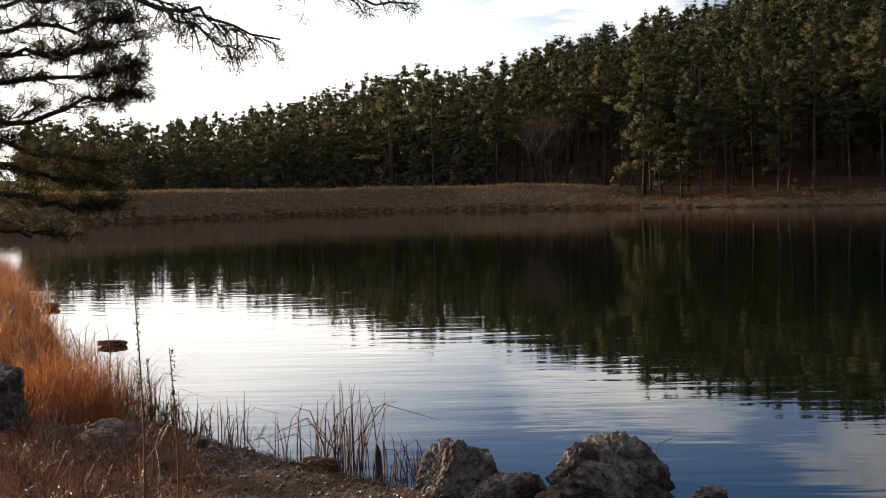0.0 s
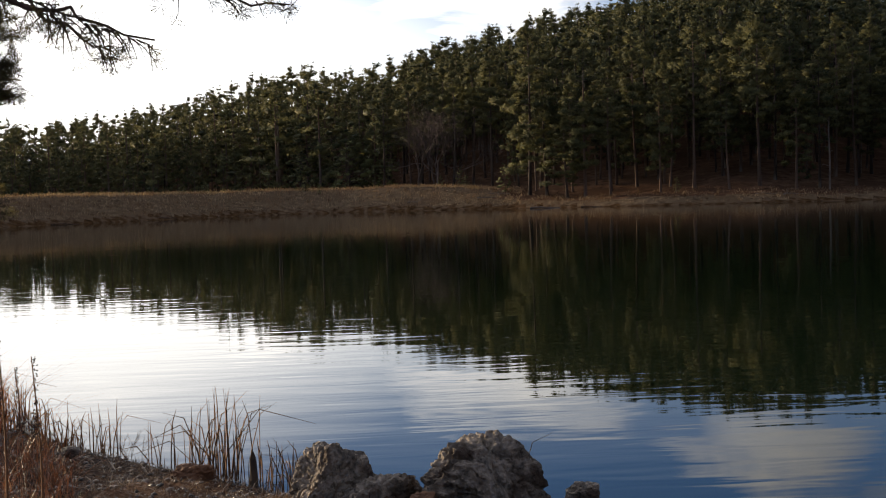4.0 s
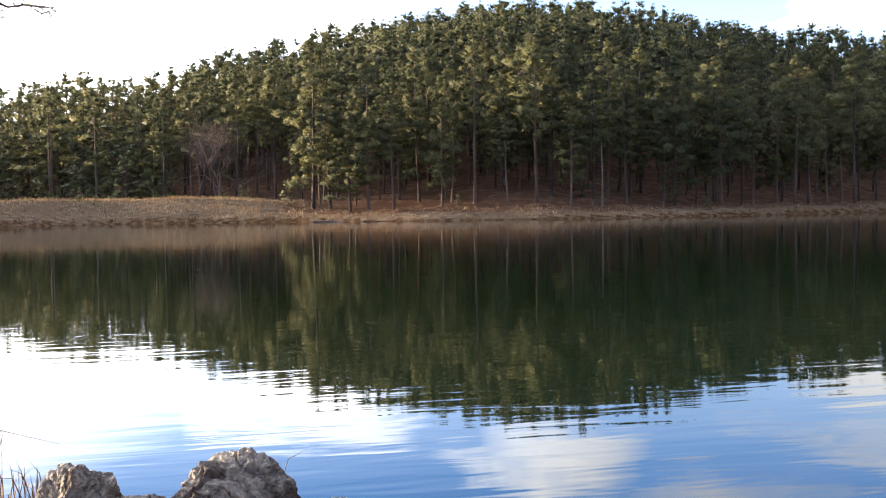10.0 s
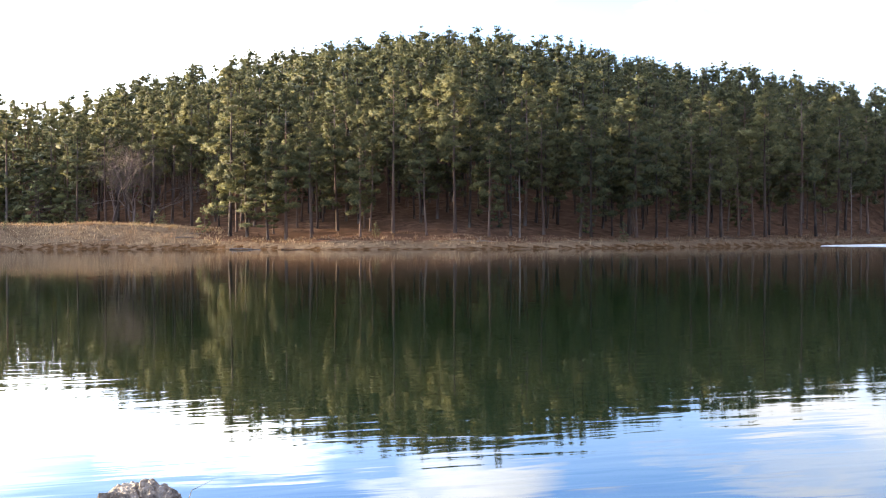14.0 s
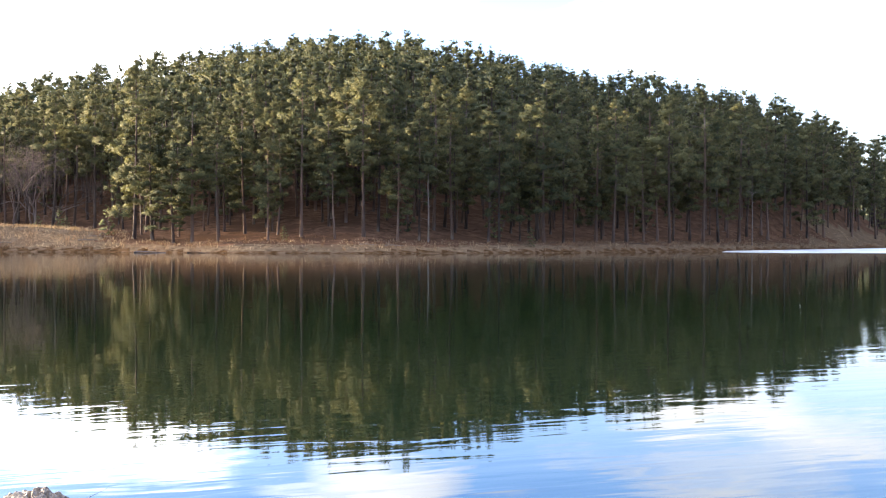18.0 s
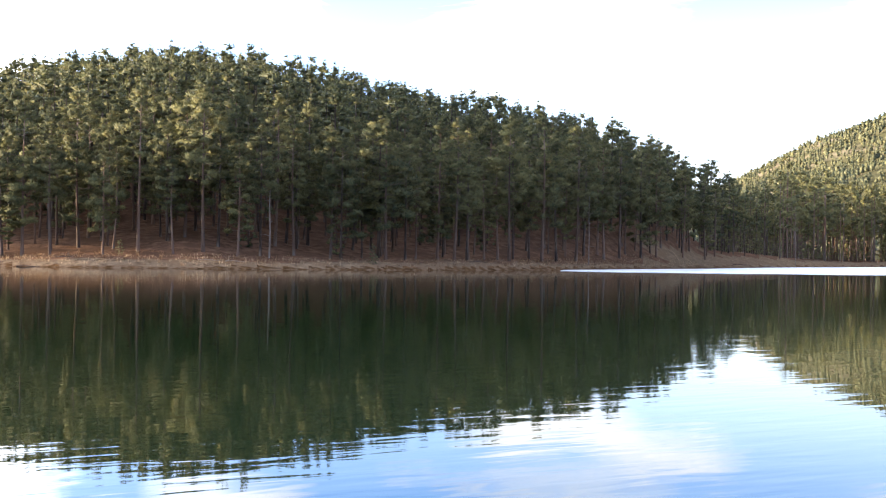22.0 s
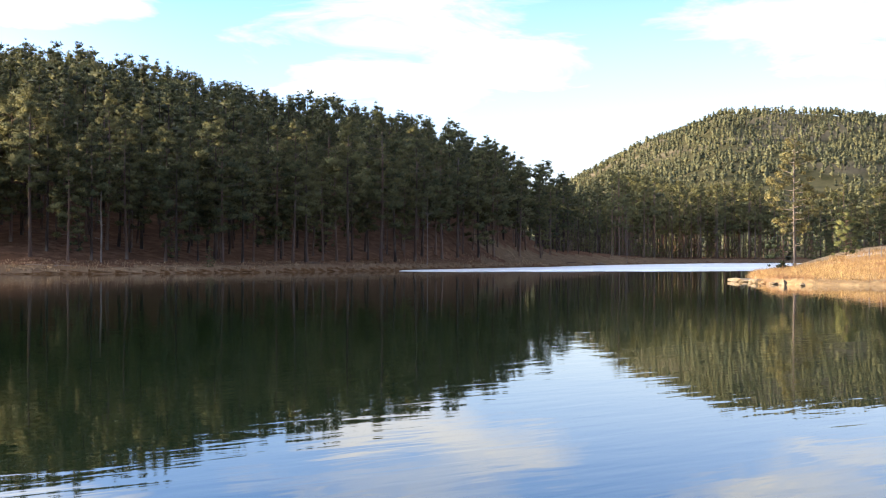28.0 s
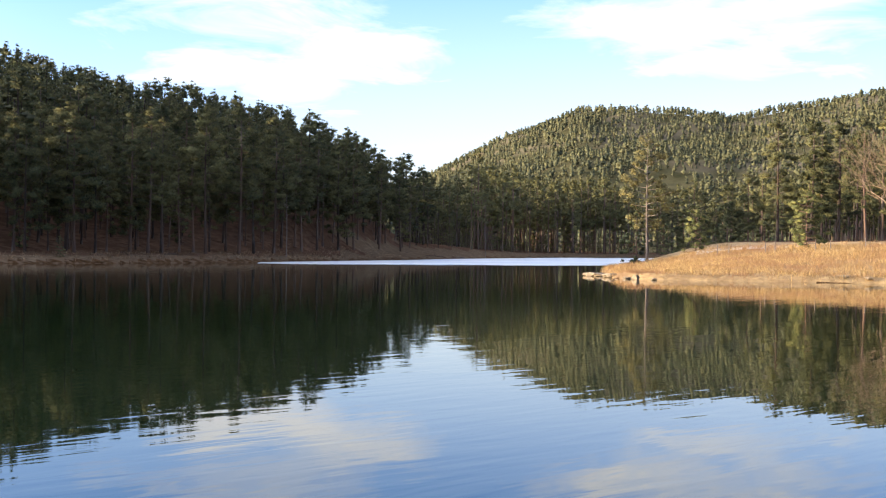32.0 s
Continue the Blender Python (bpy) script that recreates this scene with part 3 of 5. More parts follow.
def pine_meshes(seed, tall, crown_from, spread, clump, per, blade, wide=0.22, sparse=1.0, lean=0.0, dense=2.0, coarse=False, core=0.66, dead=6):
    """One pine: a trunk with limbs and dead stubs, and a crown of needle clumps towards the ends of the limbs."""
    r = np.random.default_rng(seed)
    bag = Bag()
    r0 = 0.0095 * tall + 0.02
    bend = r.normal(0, 0.010 * tall, 2)
    axis = [(bend[0] * math.sin(3 * u) + lean * u * tall, bend[1] * math.sin(2.4 * u), u * tall) for u in np.linspace(0, 1, 9)]
    axis[0] = (axis[0][0], axis[0][1], -0.4)
    bag.add(*tube(axis, [r0 * (1.25 if i == 0 else 1) * (1 - 0.93 * i / 8) + 0.008 for i in range(9)], 7))
    spine = np.array(axis)
    limbs = int(max(12, tall * (1 - crown_from) * dense * 1.25))
    cen, rad, out = [], [], []
    gap_w, gap_u = r.uniform(0, 6.28, 3), r.uniform(0.1, 0.7, 3)
    for i in range(limbs):
        u = crown_from + (0.965 - crown_from) * ((i + r.uniform(0, 0.9)) / limbs)
        zc = u * tall
        rel = (u - crown_from) / (1 - crown_from)
        w = i * 2.4 + r.uniform(-0.6, 0.6)
        ln = spread * min(1, 0.55 + 1.1 * rel) * (1 - 0.88 * rel ** 1.7) * r.uniform(0.5, 1.2)
        for gw, gu in zip(gap_w, gap_u):
            if abs((w - gw + math.pi) % (2 * math.pi) - math.pi) < 0.7 and abs(rel - gu) < 0.09:
                ln *= 0.5
        up = r.uniform(-0.10, 0.18) + 0.4 * rel
        s = np.array([np.interp(zc, spine[:, 2], spine[:, 0]), np.interp(zc, spine[:, 2], spine[:, 1]), zc])
        dirn = np.array([math.cos(w), math.sin(w), up])
        e = s + dirn * ln
        mid = s + dirn * ln * 0.5 + np.array([0, 0, -0.05 * ln])
        bag.add(*tube([s, mid, e], [0.05 * (1 - 0.7 * rel) + 0.012, 0.03, 0.01], 3))
        if r.random() > sparse:
            continue
        side = np.array([-math.sin(w), math.cos(w), 0])
        for f in ((0.95,), (0.6, 1.0), (0.42, 0.72, 1.0))[min(2, int(ln / (1.7 * clump)))]:
            cen.append(s + (e - s) * f + side * r.normal(0, 0.26 * ln) + r.normal(0, 0.12, 3))
            rad.append(clump * r.uniform(0.6, 1.15) * (0.5 + 0.5 * min(1, ln / spread)))
            out.append((math.cos(w), math.sin(w), 0.25 + 0.5 * rel))
    for _ in range(dead + int(r.integers(0, 5))):
        u = crown_from * r.uniform(0.35, 1.1)
        w = r.uniform(0, 6.28)
        s = np.array([np.interp(u * tall, spine[:, 2], spine[:, 0]), np.interp(u * tall, spine[:, 2], spine[:, 1]), u * tall])
        e = s + np.array([math.cos(w), math.sin(w), r.uniform(-0.25, 0.15)]) * r.uniform(0.4, 1.6)
        bag.add(*tube([s, e], [0.03, 0.008], 3))
    for z in range(4):
        cen.append(spine[-1] + np.array([r.normal(0, 0.1 * z), r.normal(0, 0.1 * z), -z * 0.55 * clump]))
        rad.append(clump * (0.28 + 0.13 * z))
        out.append((0, 0, 0.6))
    return bag, puffs(r, cen, rad, out, per, blade, wide, coarse, core=core)


PINES = []
for i, (tall, cf, sp) in enumerate(((18, 0.22, 3.4), (20, 0.34, 3.1), (17, 0.16, 3.5), (21, 0.42, 3.0), (15, 0.20, 3.2), (19, 0.13, 3.7), (16, 0.40, 2.9), (20, 0.28, 3.3), (18, 0.46, 2.8), (19, 0.36, 3.2))):
    bag, (v, t, nm) = pine_meshes(100 + i, tall, cf, sp, 0.98, 165, 0.29, wide=0.18, dense=2.2, core=0.6)
    PINES.append((tall, bag.mesh("pine_trunk", M_BARK), tri_mesh("pine_crown", v, t, M_NEEDLE, normals=nm)))
YOUNG = []
for i, (tall, sp) in enumerate(((6.0, 1.7), (7.5, 1.9), (5.0, 1.5))):
    bag, (v, t, nm) = pine_meshes(150 + i, tall, 0.05, sp, 0.5, 48, 0.24, dense=4.5)
    YOUNG.append((tall, bag.mesh("young_trunk", M_BARK), tri_mesh("young_crown", v, t, M_NEEDLE_YOUNG, normals=nm)))

BUSHY = []
for i, (tall, sp) in enumerate(((4.2, 1.35), (5.0, 2.1))):
    bag, (v, t, nm) = pine_meshes(170 + i, tall, 0.04, sp, 0.5, 90, 0.22, dense=7.0)
    BUSHY.append((tall, bag.mesh("bushy_trunk", M_BARK), tri_mesh("bushy_crown", v, t, M_NEEDLE_BUSHY, normals=nm)))

PINE_LABELS = ("tall dark green pine with a bare lower trunk", "slender green pine on the wooded slope", "broad-crowned green pine among dense forest")


def plant(az, d, tall, kind=None, turn=None, pool=None, label=None, group="pines on the shore slope", wide=1.0, name="pine_tree"):
    pool = pool or PINES
    x, y = polar(az, d)
    k = int(rng.integers(len(pool))) if kind is None else kind
    base, trunk, crown = pool[k]
    s = tall / base
    root = thing(name, label or PINE_LABELS[k % 3], "tree", (x, y, ground_at(x, y) - 0.1), rng.uniform(0, 360) if turn is None else turn, 1.0, group)
    root.scale = (s * wide, s * wide, s)
    part("trunk", trunk, root)
    part("crown", crown, root)
    return root


# trees that stand out along the far shore: azimuth, distance, height, shape
SHORE_PINES = ((-9.4, 127, 18.2, 5), (-10.2, 128, 15.5, 1), (-12.0, 125, 15.8, 0), (-14.4, 130, 15, 2), (-17.0, 126, 16.5, 3), (-20.6, 129, 15, 6), (-23.2, 134, 17, 3),
               (-24.1, 130, 15, 1), (-25.8, 131, 14.5, 6), (-26.3, 125, 13.5, 2), (-28.4, 133, 15, 4), (-31.6, 132, 16.5, 1), (-32.2, 133, 15.5, 3), (-34.2, 142, 16.5, 6),
               (-35.7, 143, 18.3, 0), (-36.4, 148, 16, 3), (-37.3, 151, 17.6, 7), (-38.6, 156, 16.5, 1), (-39.3, 163, 16, 6), (-40.3, 168, 16.3, 5), (-41.0, 172, 15.2, 4), (-42.2, 182, 14.2, 7), (-43.2, 190, 14.2, 1))
for az, d, tall, k in SHORE_PINES:
    while float(shore_distance(*np.array(polar(az, d)).reshape(2, 1))[0]) < 5.5:
        d += 1.0
    plant(az, d, tall * (1.07 if az < -33 else 1.0), k)


def scatter(n, az0, az1, d0, d1, gap, taken, slope=(-1e9, 1e9), tries=8):
    """Random places in a sector within a band along the shore, no two nearer than gap: x, y, azimuth, distance."""
    d = np.sqrt(rng.uniform(d0 * d0, d1 * d1, n * tries))
    a = rng.uniform(az0, az1, n * tries)
    x, y = -d * np.sin(np.radians(a)), d * np.cos(np.radians(a))
    s = shore_distance(x, y)
    ok = (s > slope[0]) & (s < slope[1])
    got, cell = [], {}
    for u, w in taken:
        cell.setdefault((int(u // gap), int(w // gap)), []).append((u, w))
    for u, w, ua, ud in zip(x[ok].tolist(), y[ok].tolist(), a[ok].tolist(), d[ok].tolist()):
        if len(got) >= n:
            break
        i, j = int(u // gap), int(w // gap)
        if any((u - p) ** 2 + (w - q) ** 2 < gap * gap for k in (i - 1, i, i + 1) for m in (j - 1, j, j + 1) for p, q in cell.get((k, m), ())):
            continue
        cell.setdefault((i, j), []).append((u, w))
        got.append((u, w, ua, ud))
    return got


taken = [polar(a, d) for a, d, *_ in SHORE_PINES]
front = scatter(262, -44, -8.2, 118, 240, 2.5, taken, (6.5, 30))
for x, y, a, d in front:
    plant(a, d, min(rng.uniform(9.5, 16.5), tree_room(x, y, a, d)), wide=rng.uniform(0.85, 1.1))
taken += [(x, y) for x, y, *_ in front]
for x, y, a, d in scatter(42, -43, -9, 120, 235, 3.0, taken, (9, 40)):
    plant(a, d, rng.uniform(3.5, 8), pool=YOUNG, wide=rng.uniform(0.8, 1.0), label="young green pine under taller pines", group="young pines on the slope", name="young_pine")
# bare-stemmed pines on the open slope where the dam meets the hill
for x, y, a, d in scatter(34, -8.6, -2.5, 140, 185, 3.2, taken, (19, 58)):
    plant(a, d, min(rng.uniform(12, 16.5), tree_room(x, y, a, d)), kind=(1, 3, 6, 8, 9)[int(rng.integers(5))], label="bare-stemmed green pine on the open slope", wide=rng.uniform(0.85, 1.05))
    taken.append((x, y))
# undergrowth pines behind the dam and along the slope
for x, y, a, d in scatter(18, -4, 2, 130, 185, 4.2, taken, (20, 48)):
    plant(a, d, min(rng.uniform(7, 12), tree_room(x, y, a, d)), wide=rng.uniform(1.0, 1.3), kind=int(rng.integers(3)) if rng.random() < 0.5 else None,
          pool=PINES if rng.random() < 0.4 else YOUNG, group="pines behind the dam", label="bushy green pine behind the grassy dam")
    taken.append((x, y))


def wood_template(seed, tall, cf, sp, clump, per, blade, dense, sides=5):
    bag, (v, t, nm) = pine_meshes(seed, tall, cf, sp, clump, per, blade, dense=dense, coarse=True, core=0.72)
    tv, tt = tube([(0, 0, -0.5), (0, 0, tall * 0.5), (0, 0, tall * 0.96)], [0.010 * tall, 0.008 * tall, 0.02], sides)
    return v, t, nm, np.array(tv), np.array(tt), tall


def woods(name, label, spots, templates, tall_lo, tall_hi, mats, sink=0.0, capped=False):
    """Many far trees as one object: crowns and trunks."""
    vs, ts, ss, ns, n = [], [], [], [], 0
    xy = np.array([(s[0], s[1]) for s in spots])
    zs = height(xy[:, 0], xy[:, 1])
    for (x, y), z in zip(xy, zs):
        cv, ct, cn, tv, tt, base = templates[int(rng.integers(len(templates)))]
        s = rng.uniform(tall_lo, tall_hi)
        if capped:
            s = min(s, max(tree_room(x, y, math.degrees(math.atan2(-x, y)), math.hypot(x, y)), 3.0))
        s /= base
        a, wd = rng.uniform(0, 6.28), rng.uniform(0.85, 1.15)
        c, w = math.cos(a), math.sin(a)
        m = np.array([[c, -w, 0], [w, c, 0], [0, 0, 1.0]])
        tn = tv * [1, 1, 0]
        for v, t, q, slot in ((cv, ct, cn, 0), (tv, tt, tn / (np.linalg.norm(tn, axis=1, keepdims=True) + 1e-9), 1)):
            vs.append((v * [s * wd, s * wd, s]) @ m.T + np.array([x, y, z - sink])); ts.append(t + n); ss.append(np.full(len(t), slot)); ns.append(q @ m.T)
            n += len(v)
    me = tri_mesh(name, np.concatenate(vs), np.concatenate(ts), mats, np.concatenate(ss), np.concatenate(ns))
    return tagged(new(name, me), label, "forest", kind="stuff")


MID = [wood_template(200 + i, tall, cf, sp, 1.2, 24, 0.45, 1.15) for i, (tall, cf, sp) in enumerate(((17, 0.18, 3.3), (19, 0.26, 3.1), (16, 0.16, 3.5), (18, 0.22, 3.2), (15, 0.16, 3.4), (17, 0.3, 3.0)))]
LOW = [wood_template(220 + i, tall, 0.03, sp, 1.15, 24, 0.5, 1.1) for i, (tall, sp) in enumerate(((11, 3.0), (13, 3.2), (9, 2.6), (12, 2.9)))]
THIN = [wood_template(240 + i, tall, cf, sp, 1.1, 20, 0.56, 0.95, 4) for i, (tall, cf, sp) in enumerate(((17, 0.34, 2.9), (19, 0.42, 2.7), (16, 0.3, 3.1), (18, 0.38, 2.8)))]

BACK = [wood_template(260 + i, tall, 0.3, 3.0, 1.3, 6, 0.6, 0.7, 4) for i, tall in enumerate((17, 19, 16))]


def far_template(seed, tall, spread):
    """A small far pine: stacked clumps round a stem."""
    r = np.random.default_rng(seed)
    u = np.array([0.30, 0.58, 0.84])
    a = np.arange(3) * 2.4 + r.uniform(0, 6)
    w = spread * 0.25 * r.uniform(0.4, 1.2, 3)
    cen = np.column_stack([w * np.cos(a), w * np.sin(a), u * tall])
    out = np.column_stack([np.cos(a) * 0.4, np.sin(a) * 0.4, np.full(3, 0.3)])
    v, t, nm = puffs(r, cen, spread * (1.2 - 0.75 * u), out, 4, 0.10 * tall, 0.35, True, flat=1.0, core=0.85)
    tv, tt = tube([(0, 0, -0.5), (0, 0, tall * 0.8)], [0.02 * tall, 0.03], 3)
    return v, t, nm, np.array(tv), np.array(tt), tall


FAR = [far_template(300 + i, tall, sp) for i, (tall, sp) in enumerate(((10, 3.3), (11, 3.0), (9.5, 3.4), (12, 3.0), (10, 3.6)))]

edge = scatter(70, -46.5, -36.5, 165, 265, 3.0, taken, (11, 60))
hill = edge + scatter(980, -46, -4, 130, 250, 3.0, taken, (26, 125))
woods("wooded_hill", "dense green pine forest covering the hill across the lake", hill, MID, 15, 19, [M_NEEDLE, M_BARK], capped=True)
left = scatter(150, -6, 3, 140, 250, 3.4, taken, (28, 190)) + scatter(420, 3, 19, 140, 270, 3.4, taken, (44, 200))
woods("wooded_valley", "dark green pine forest behind the grassy dam", left, MID, 12, 17.5, [M_NEEDLE, M_BARK], capped=True)
fringe = scatter(140, -3, 19, 138, 205, 3.0, [], (36, 80))
woods("forest_edge", "bushy low green pines along the edge of the valley forest", fringe, LOW, 5, 9.5, [M_NEEDLE, M_BARK], capped=True)
fringe = scatter(45, -3, 7, 136, 172, 2.8, [], (19, 30))
woods("forest_edge", "young bushy pines just behind the dam", fringe, LOW, 2.5, 4.8, [M_NEEDLE, M_BARK], capped=True)
slope_wood = scatter(75, -9.5, -1.5, 150, 235, 3.2, taken, (42, 115))
woods("slope_forest", "low dense pines high on the open slope", slope_wood, LOW, 7, 12, [M_NEEDLE, M_BARK], capped=True)
# pines added out of sight behind the hill to block sun from the far forest
back = [b for b in scatter(420, -45, -14, 242, 345, 4.4, [], (40, 300)) if tree_room(*b) > 8]
woods("hilltop_forest", "unseen pines added behind the wooded hill to shade the far shore", back, BACK, 11, 15, [M_NEEDLE, M_BARK], capped=True)
farwood = scatter(420, -70, -43, 190, 430, 4.0, [], (14, 130))
farwood += scatter(150, -54, -43.9, 200, 400, 3.4, [], (9, 55))
woods("far_shore_forest", "sunlit pine forest on the far shore beyond the ice", [f for f in farwood if f[2] < -46.5], THIN, 17.5, 24, [M_NEEDLE, M_BARK])
woods("far_bay_forest", "dark pines at the mouth of the far bay", [f for f in farwood if f[2] >= -46.5], THIN, 12.5, 17, [M_NEEDLE, M_BARK])
# low pines added to stand in for the deep shade under the far forest
brush = scatter(150, -60, -43.5, 190, 400, 3.0, [], (10, 40))
woods("far_shore_undergrowth", "low pines added to darken the foot of the far shore forest", brush, LOW, 3, 8, [M_NEEDLE, M_BARK])
mount = scatter(12500, -72, -40, 470, 1290, 1.6, [], tries=4)
thick = fbm(np.array([m[0] for m in mount]), np.array([m[1] for m in mount]), 0.02, 23)
mount = [m for m, k in zip(mount, thick) if k > -0.75 + rng.uniform(-0.3, 0.3) + 0.5 * float(smooth(1050, 1200, m[3]))]
woods("mountain_forest", "scattered pines on the distant mountain slope", mount, FAR, 2.2, 7.0, [M_NEEDLE_FAR, M_BARK], 0.3)


# ---- rocks at the near shore ----


def rock_mesh(seed, size, detail=4, rough=0.28, mat=None, block=0.72):
    bm = bmesh.new()
    bmesh.ops.create_icosphere(bm, subdivisions=detail, radius=1.0)
    off = Vector((seed * 7.3, seed * 3.1, seed * 1.7))
    q = random.Random(seed)
    cut = [(Vector((q.gauss(0, 1), q.gauss(0, 1), q.gauss(0, 0.8))).normalized(), q.uniform(0.76, 1.0)) for _ in range(24)] + [(Vector((0.1, -0.1, 1)).normalized(), 0.84)]
    for v in bm.verts:
        n = v.co.normalized()
        f = min(h / max(n.dot(p), 1e-3) for p, h in cut)
        f = min(f, 1.35) * 0.9
        crack = max(0.0, 1 - 8 * abs(noise.noise(n * 1.7 + off))) + 0.7 * max(0.0, 1 - 7 * abs(noise.noise(n * 3.6 - off)))
        grit = 0.5 - abs(noise.noise(n * 8 + off)) + 0.55 * (0.5 - abs(noise.noise(n * 19 - off)))
        shelf = abs((n.z * 3.2 + n.x * 1.6 + 1.6 * noise.noise(n * 1.5 - off)) % 1.0 - 0.5)
        f *= 1 - 0.12 * crack + 0.075 * grit + 0.08 * shelf + 0.016 * noise.noise(n * 47 + off)
        f *= 1 + 0.5 * rough * (noise.noise(n * 1.3 + off) * 1.5 + noise.noise(n * 3.0 + off) * 0.7)
        v.co = Vector((n.x * size[0], n.y * size[1], n.z * size[2])) * f
    me = bpy.data.meshes.new("rock")
    bm.to_mesh(me); bm.free()
    me.materials.append(mat or M_ROCK)
    return me


def rock(seed, az, d, size, z, label, turn=0.0, mat=None, detail=4, name="boulder"):
    x, y = polar(az, d)
    ob = new(name, rock_mesh(seed, size, detail, mat=mat))
    ob.matrix_basis = pose(x, y, z, 0, 0, turn)
    return tagged(ob, label, "rock", "rocks at the water's edge")


rock(1, -7.95, 6.55, (0.325, 0.28, 0.36), 0.16, "large rough grey boulder at the water's edge", 20, detail=6)
rock(2, -0.3, 6.75, (0.31, 0.26, 0.34), 0.12, "weathered grey boulder with lichen beside dead reeds", 60, detail=6)
rock(9, -2.6, 6.6, (0.32, 0.24, 0.25), 0.08, "brown broken boulder leaning on its neighbour", 10, detail=6)
rock(10, -12.3, 6.75, (0.11, 0.09, 0.08), 0.1, "small grey rock beside a boulder", 0)
rock(13, -4.6, 6.25, (0.12, 0.10, 0.09), 0.17, "small brown stone against a boulder", 40, mat=M_RUSTROCK)
rock(11, -5.4, 6.4, (0.07, 0.06, 0.05), 0.3, "small pale stone between boulders", 0)
rock(3, 15.4, 15.6, (0.21, 0.13, 0.055), 0.03, "small brown rock standing in shallow water", mat=M_RUSTROCK)
rock(4, 18.1, 21.5, (0.2, 0.14, 0.06), 0.05, "small dark rock in shallow water", mat=M_RUSTROCK)
rock(5, 15.7, 8.3, (0.22, 0.26, 0.12), 0.24, "flat grey rock slab on the grassy bank", 35)
rock(6, 20.6, 8.6, (0.25, 0.25, 0.26), 0.5, "dark shaded boulder on the grassy bank", 15)
rock(7, 6.2, 7.3, (0.15, 0.1, 0.08), 0.17, "rust brown rock among dead reeds", 5, mat=M_RUSTROCK)
rock(8, 11.6, 7.6, (0.07, 0.06, 0.04), 0.3, "small grey stone on the bank", 5)

# ---- grasses ----
def blades(r, places, tall, k, spread, width, lean=0.35):
    """Clumps of bent grass blades; every blade is one strip that ends in a tip."""
    p = np.repeat(np.asarray(places, float), k, axis=0)
    n = len(p)
    a, w = r.uniform(0, 6.28, n), r.uniform(0, 6.28, n)
    b = p + np.column_stack([r.normal(0, spread, n), r.normal(0, spread, n), np.full(n, -0.02)])
    h = tall * r.uniform(0.45, 1.1, n) * np.repeat(r.uniform(0.45, 1.25, len(places)), k)
    up = np.zeros((n, 3)); up[:, 2] = h
    ln = np.column_stack([np.cos(a), np.sin(a), np.zeros(n)]) * (h * np.abs(r.normal(0, lean, n)))[:, None]
    sd = np.column_stack([np.cos(w), np.sin(w), np.zeros(n)]) * (width * r.uniform(0.6, 1.3, n))[:, None]
    m, t = b + up * 0.55 + ln * 0.3, b + up + ln
    v = np.stack([b - sd, b + sd, m - sd * 0.8, m + sd * 0.8, t], 1).reshape(-1, 3)
    i = np.arange(n)[:, None] * 5
    f = np.stack([i + [0, 1, 3], i + [0, 3, 2], i + [2, 3, 4]], 1).reshape(-1, 3)
    return v, f


def grass_field(name, label, spots, tall, k, spread, width, mat, lean=0.35, seed=5):
    r = np.random.default_rng(seed)
    xy = np.array(spots)
    z = height(xy[:, 0], xy[:, 1])
    v, t = blades(r, np.column_stack([xy, z]), tall, k, spread, width, lean)
    return tagged(new(name, tri_mesh(name, v, t, mat)), label, "grass", kind="stuff")


dam_spots = [(x, y) for x, y, *_ in scatter(3800, -9, 26, 90, 150, 0.35, [], (0.7, 13))]
grass_field("dam_grass", "dry tan grass covering the earth dam", dam_spots, 0.34, 7, 0.22, 0.02, M_DAMGRASS, 0.6)
# the crest takes the lighter grass colour to paint its sunlit rim
crest_spots = [(x, y) for x, y, *_ in scatter(1500, -7, 26, 95, 150, 0.3, [], (7.2, 12))]
grass_field("crest_grass", "taller dry grass along the dam crest, coloured pale for its sunlit rim", crest_spots, 0.42, 7, 0.2, 0.016, M_DRYGRASS, 0.6, seed=25)
rough_spots = [(x, y) for x, y, *_ in scatter(900, -42, 24, 88, 180, 0.9, [], (0.6, 9))]
grass_field("shore_tussocks", "brown tussocks of dead grass along the far shore", rough_spots, 0.42, 16, 0.16, 0.014, M_TUSSOCK, 0.6, seed=26)
spit_spots = [(x, y) for x, y, *_ in scatter(8200, -68, -52.0, 76, 120, 0.2, [], (0.05, 26))]
grass_field("spit_grass", "golden dry grass on the low point of land", spit_spots, 0.36, 6, 0.2, 0.014, M_DRYGRASS, 1.1, seed=6)
shore_spots = [(x, y) for x, y, *_ in scatter(2200, -44, -8, 112, 205, 0.35, [], (0.7, 7))]
grass_field("shore_grass", "dry grass fringe along the wooded shore", shore_spots, 0.30, 5, 0.2, 0.02, M_DAMGRASS, 0.6, seed=7)
bank_spots = [(x, y) for x, y, *_ in scatter(1500, 13.0, 27, 9.3, 36, 0.07, [], (-0.1, 5))]
grass_field("bank_grass", "rust coloured dry grass on the near bank", bank_spots, 0.5, 14, 0.09, 0.0026, M_RUSTGRASS, 1.0, seed=8)
mound_spots = [(x, y) for x, y, *_ in scatter(70, 15.8, 19.2, 8.9, 10.2, 0.07, [], (0.0, 5))]
grass_field("grass_mound", "thick mound of rust orange dry grass on the bank", mound_spots, 0.48, 40, 0.06, 0.0026, M_RUSTGRASS, 0.8, seed=18)
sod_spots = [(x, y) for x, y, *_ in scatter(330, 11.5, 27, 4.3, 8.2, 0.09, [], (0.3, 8))]
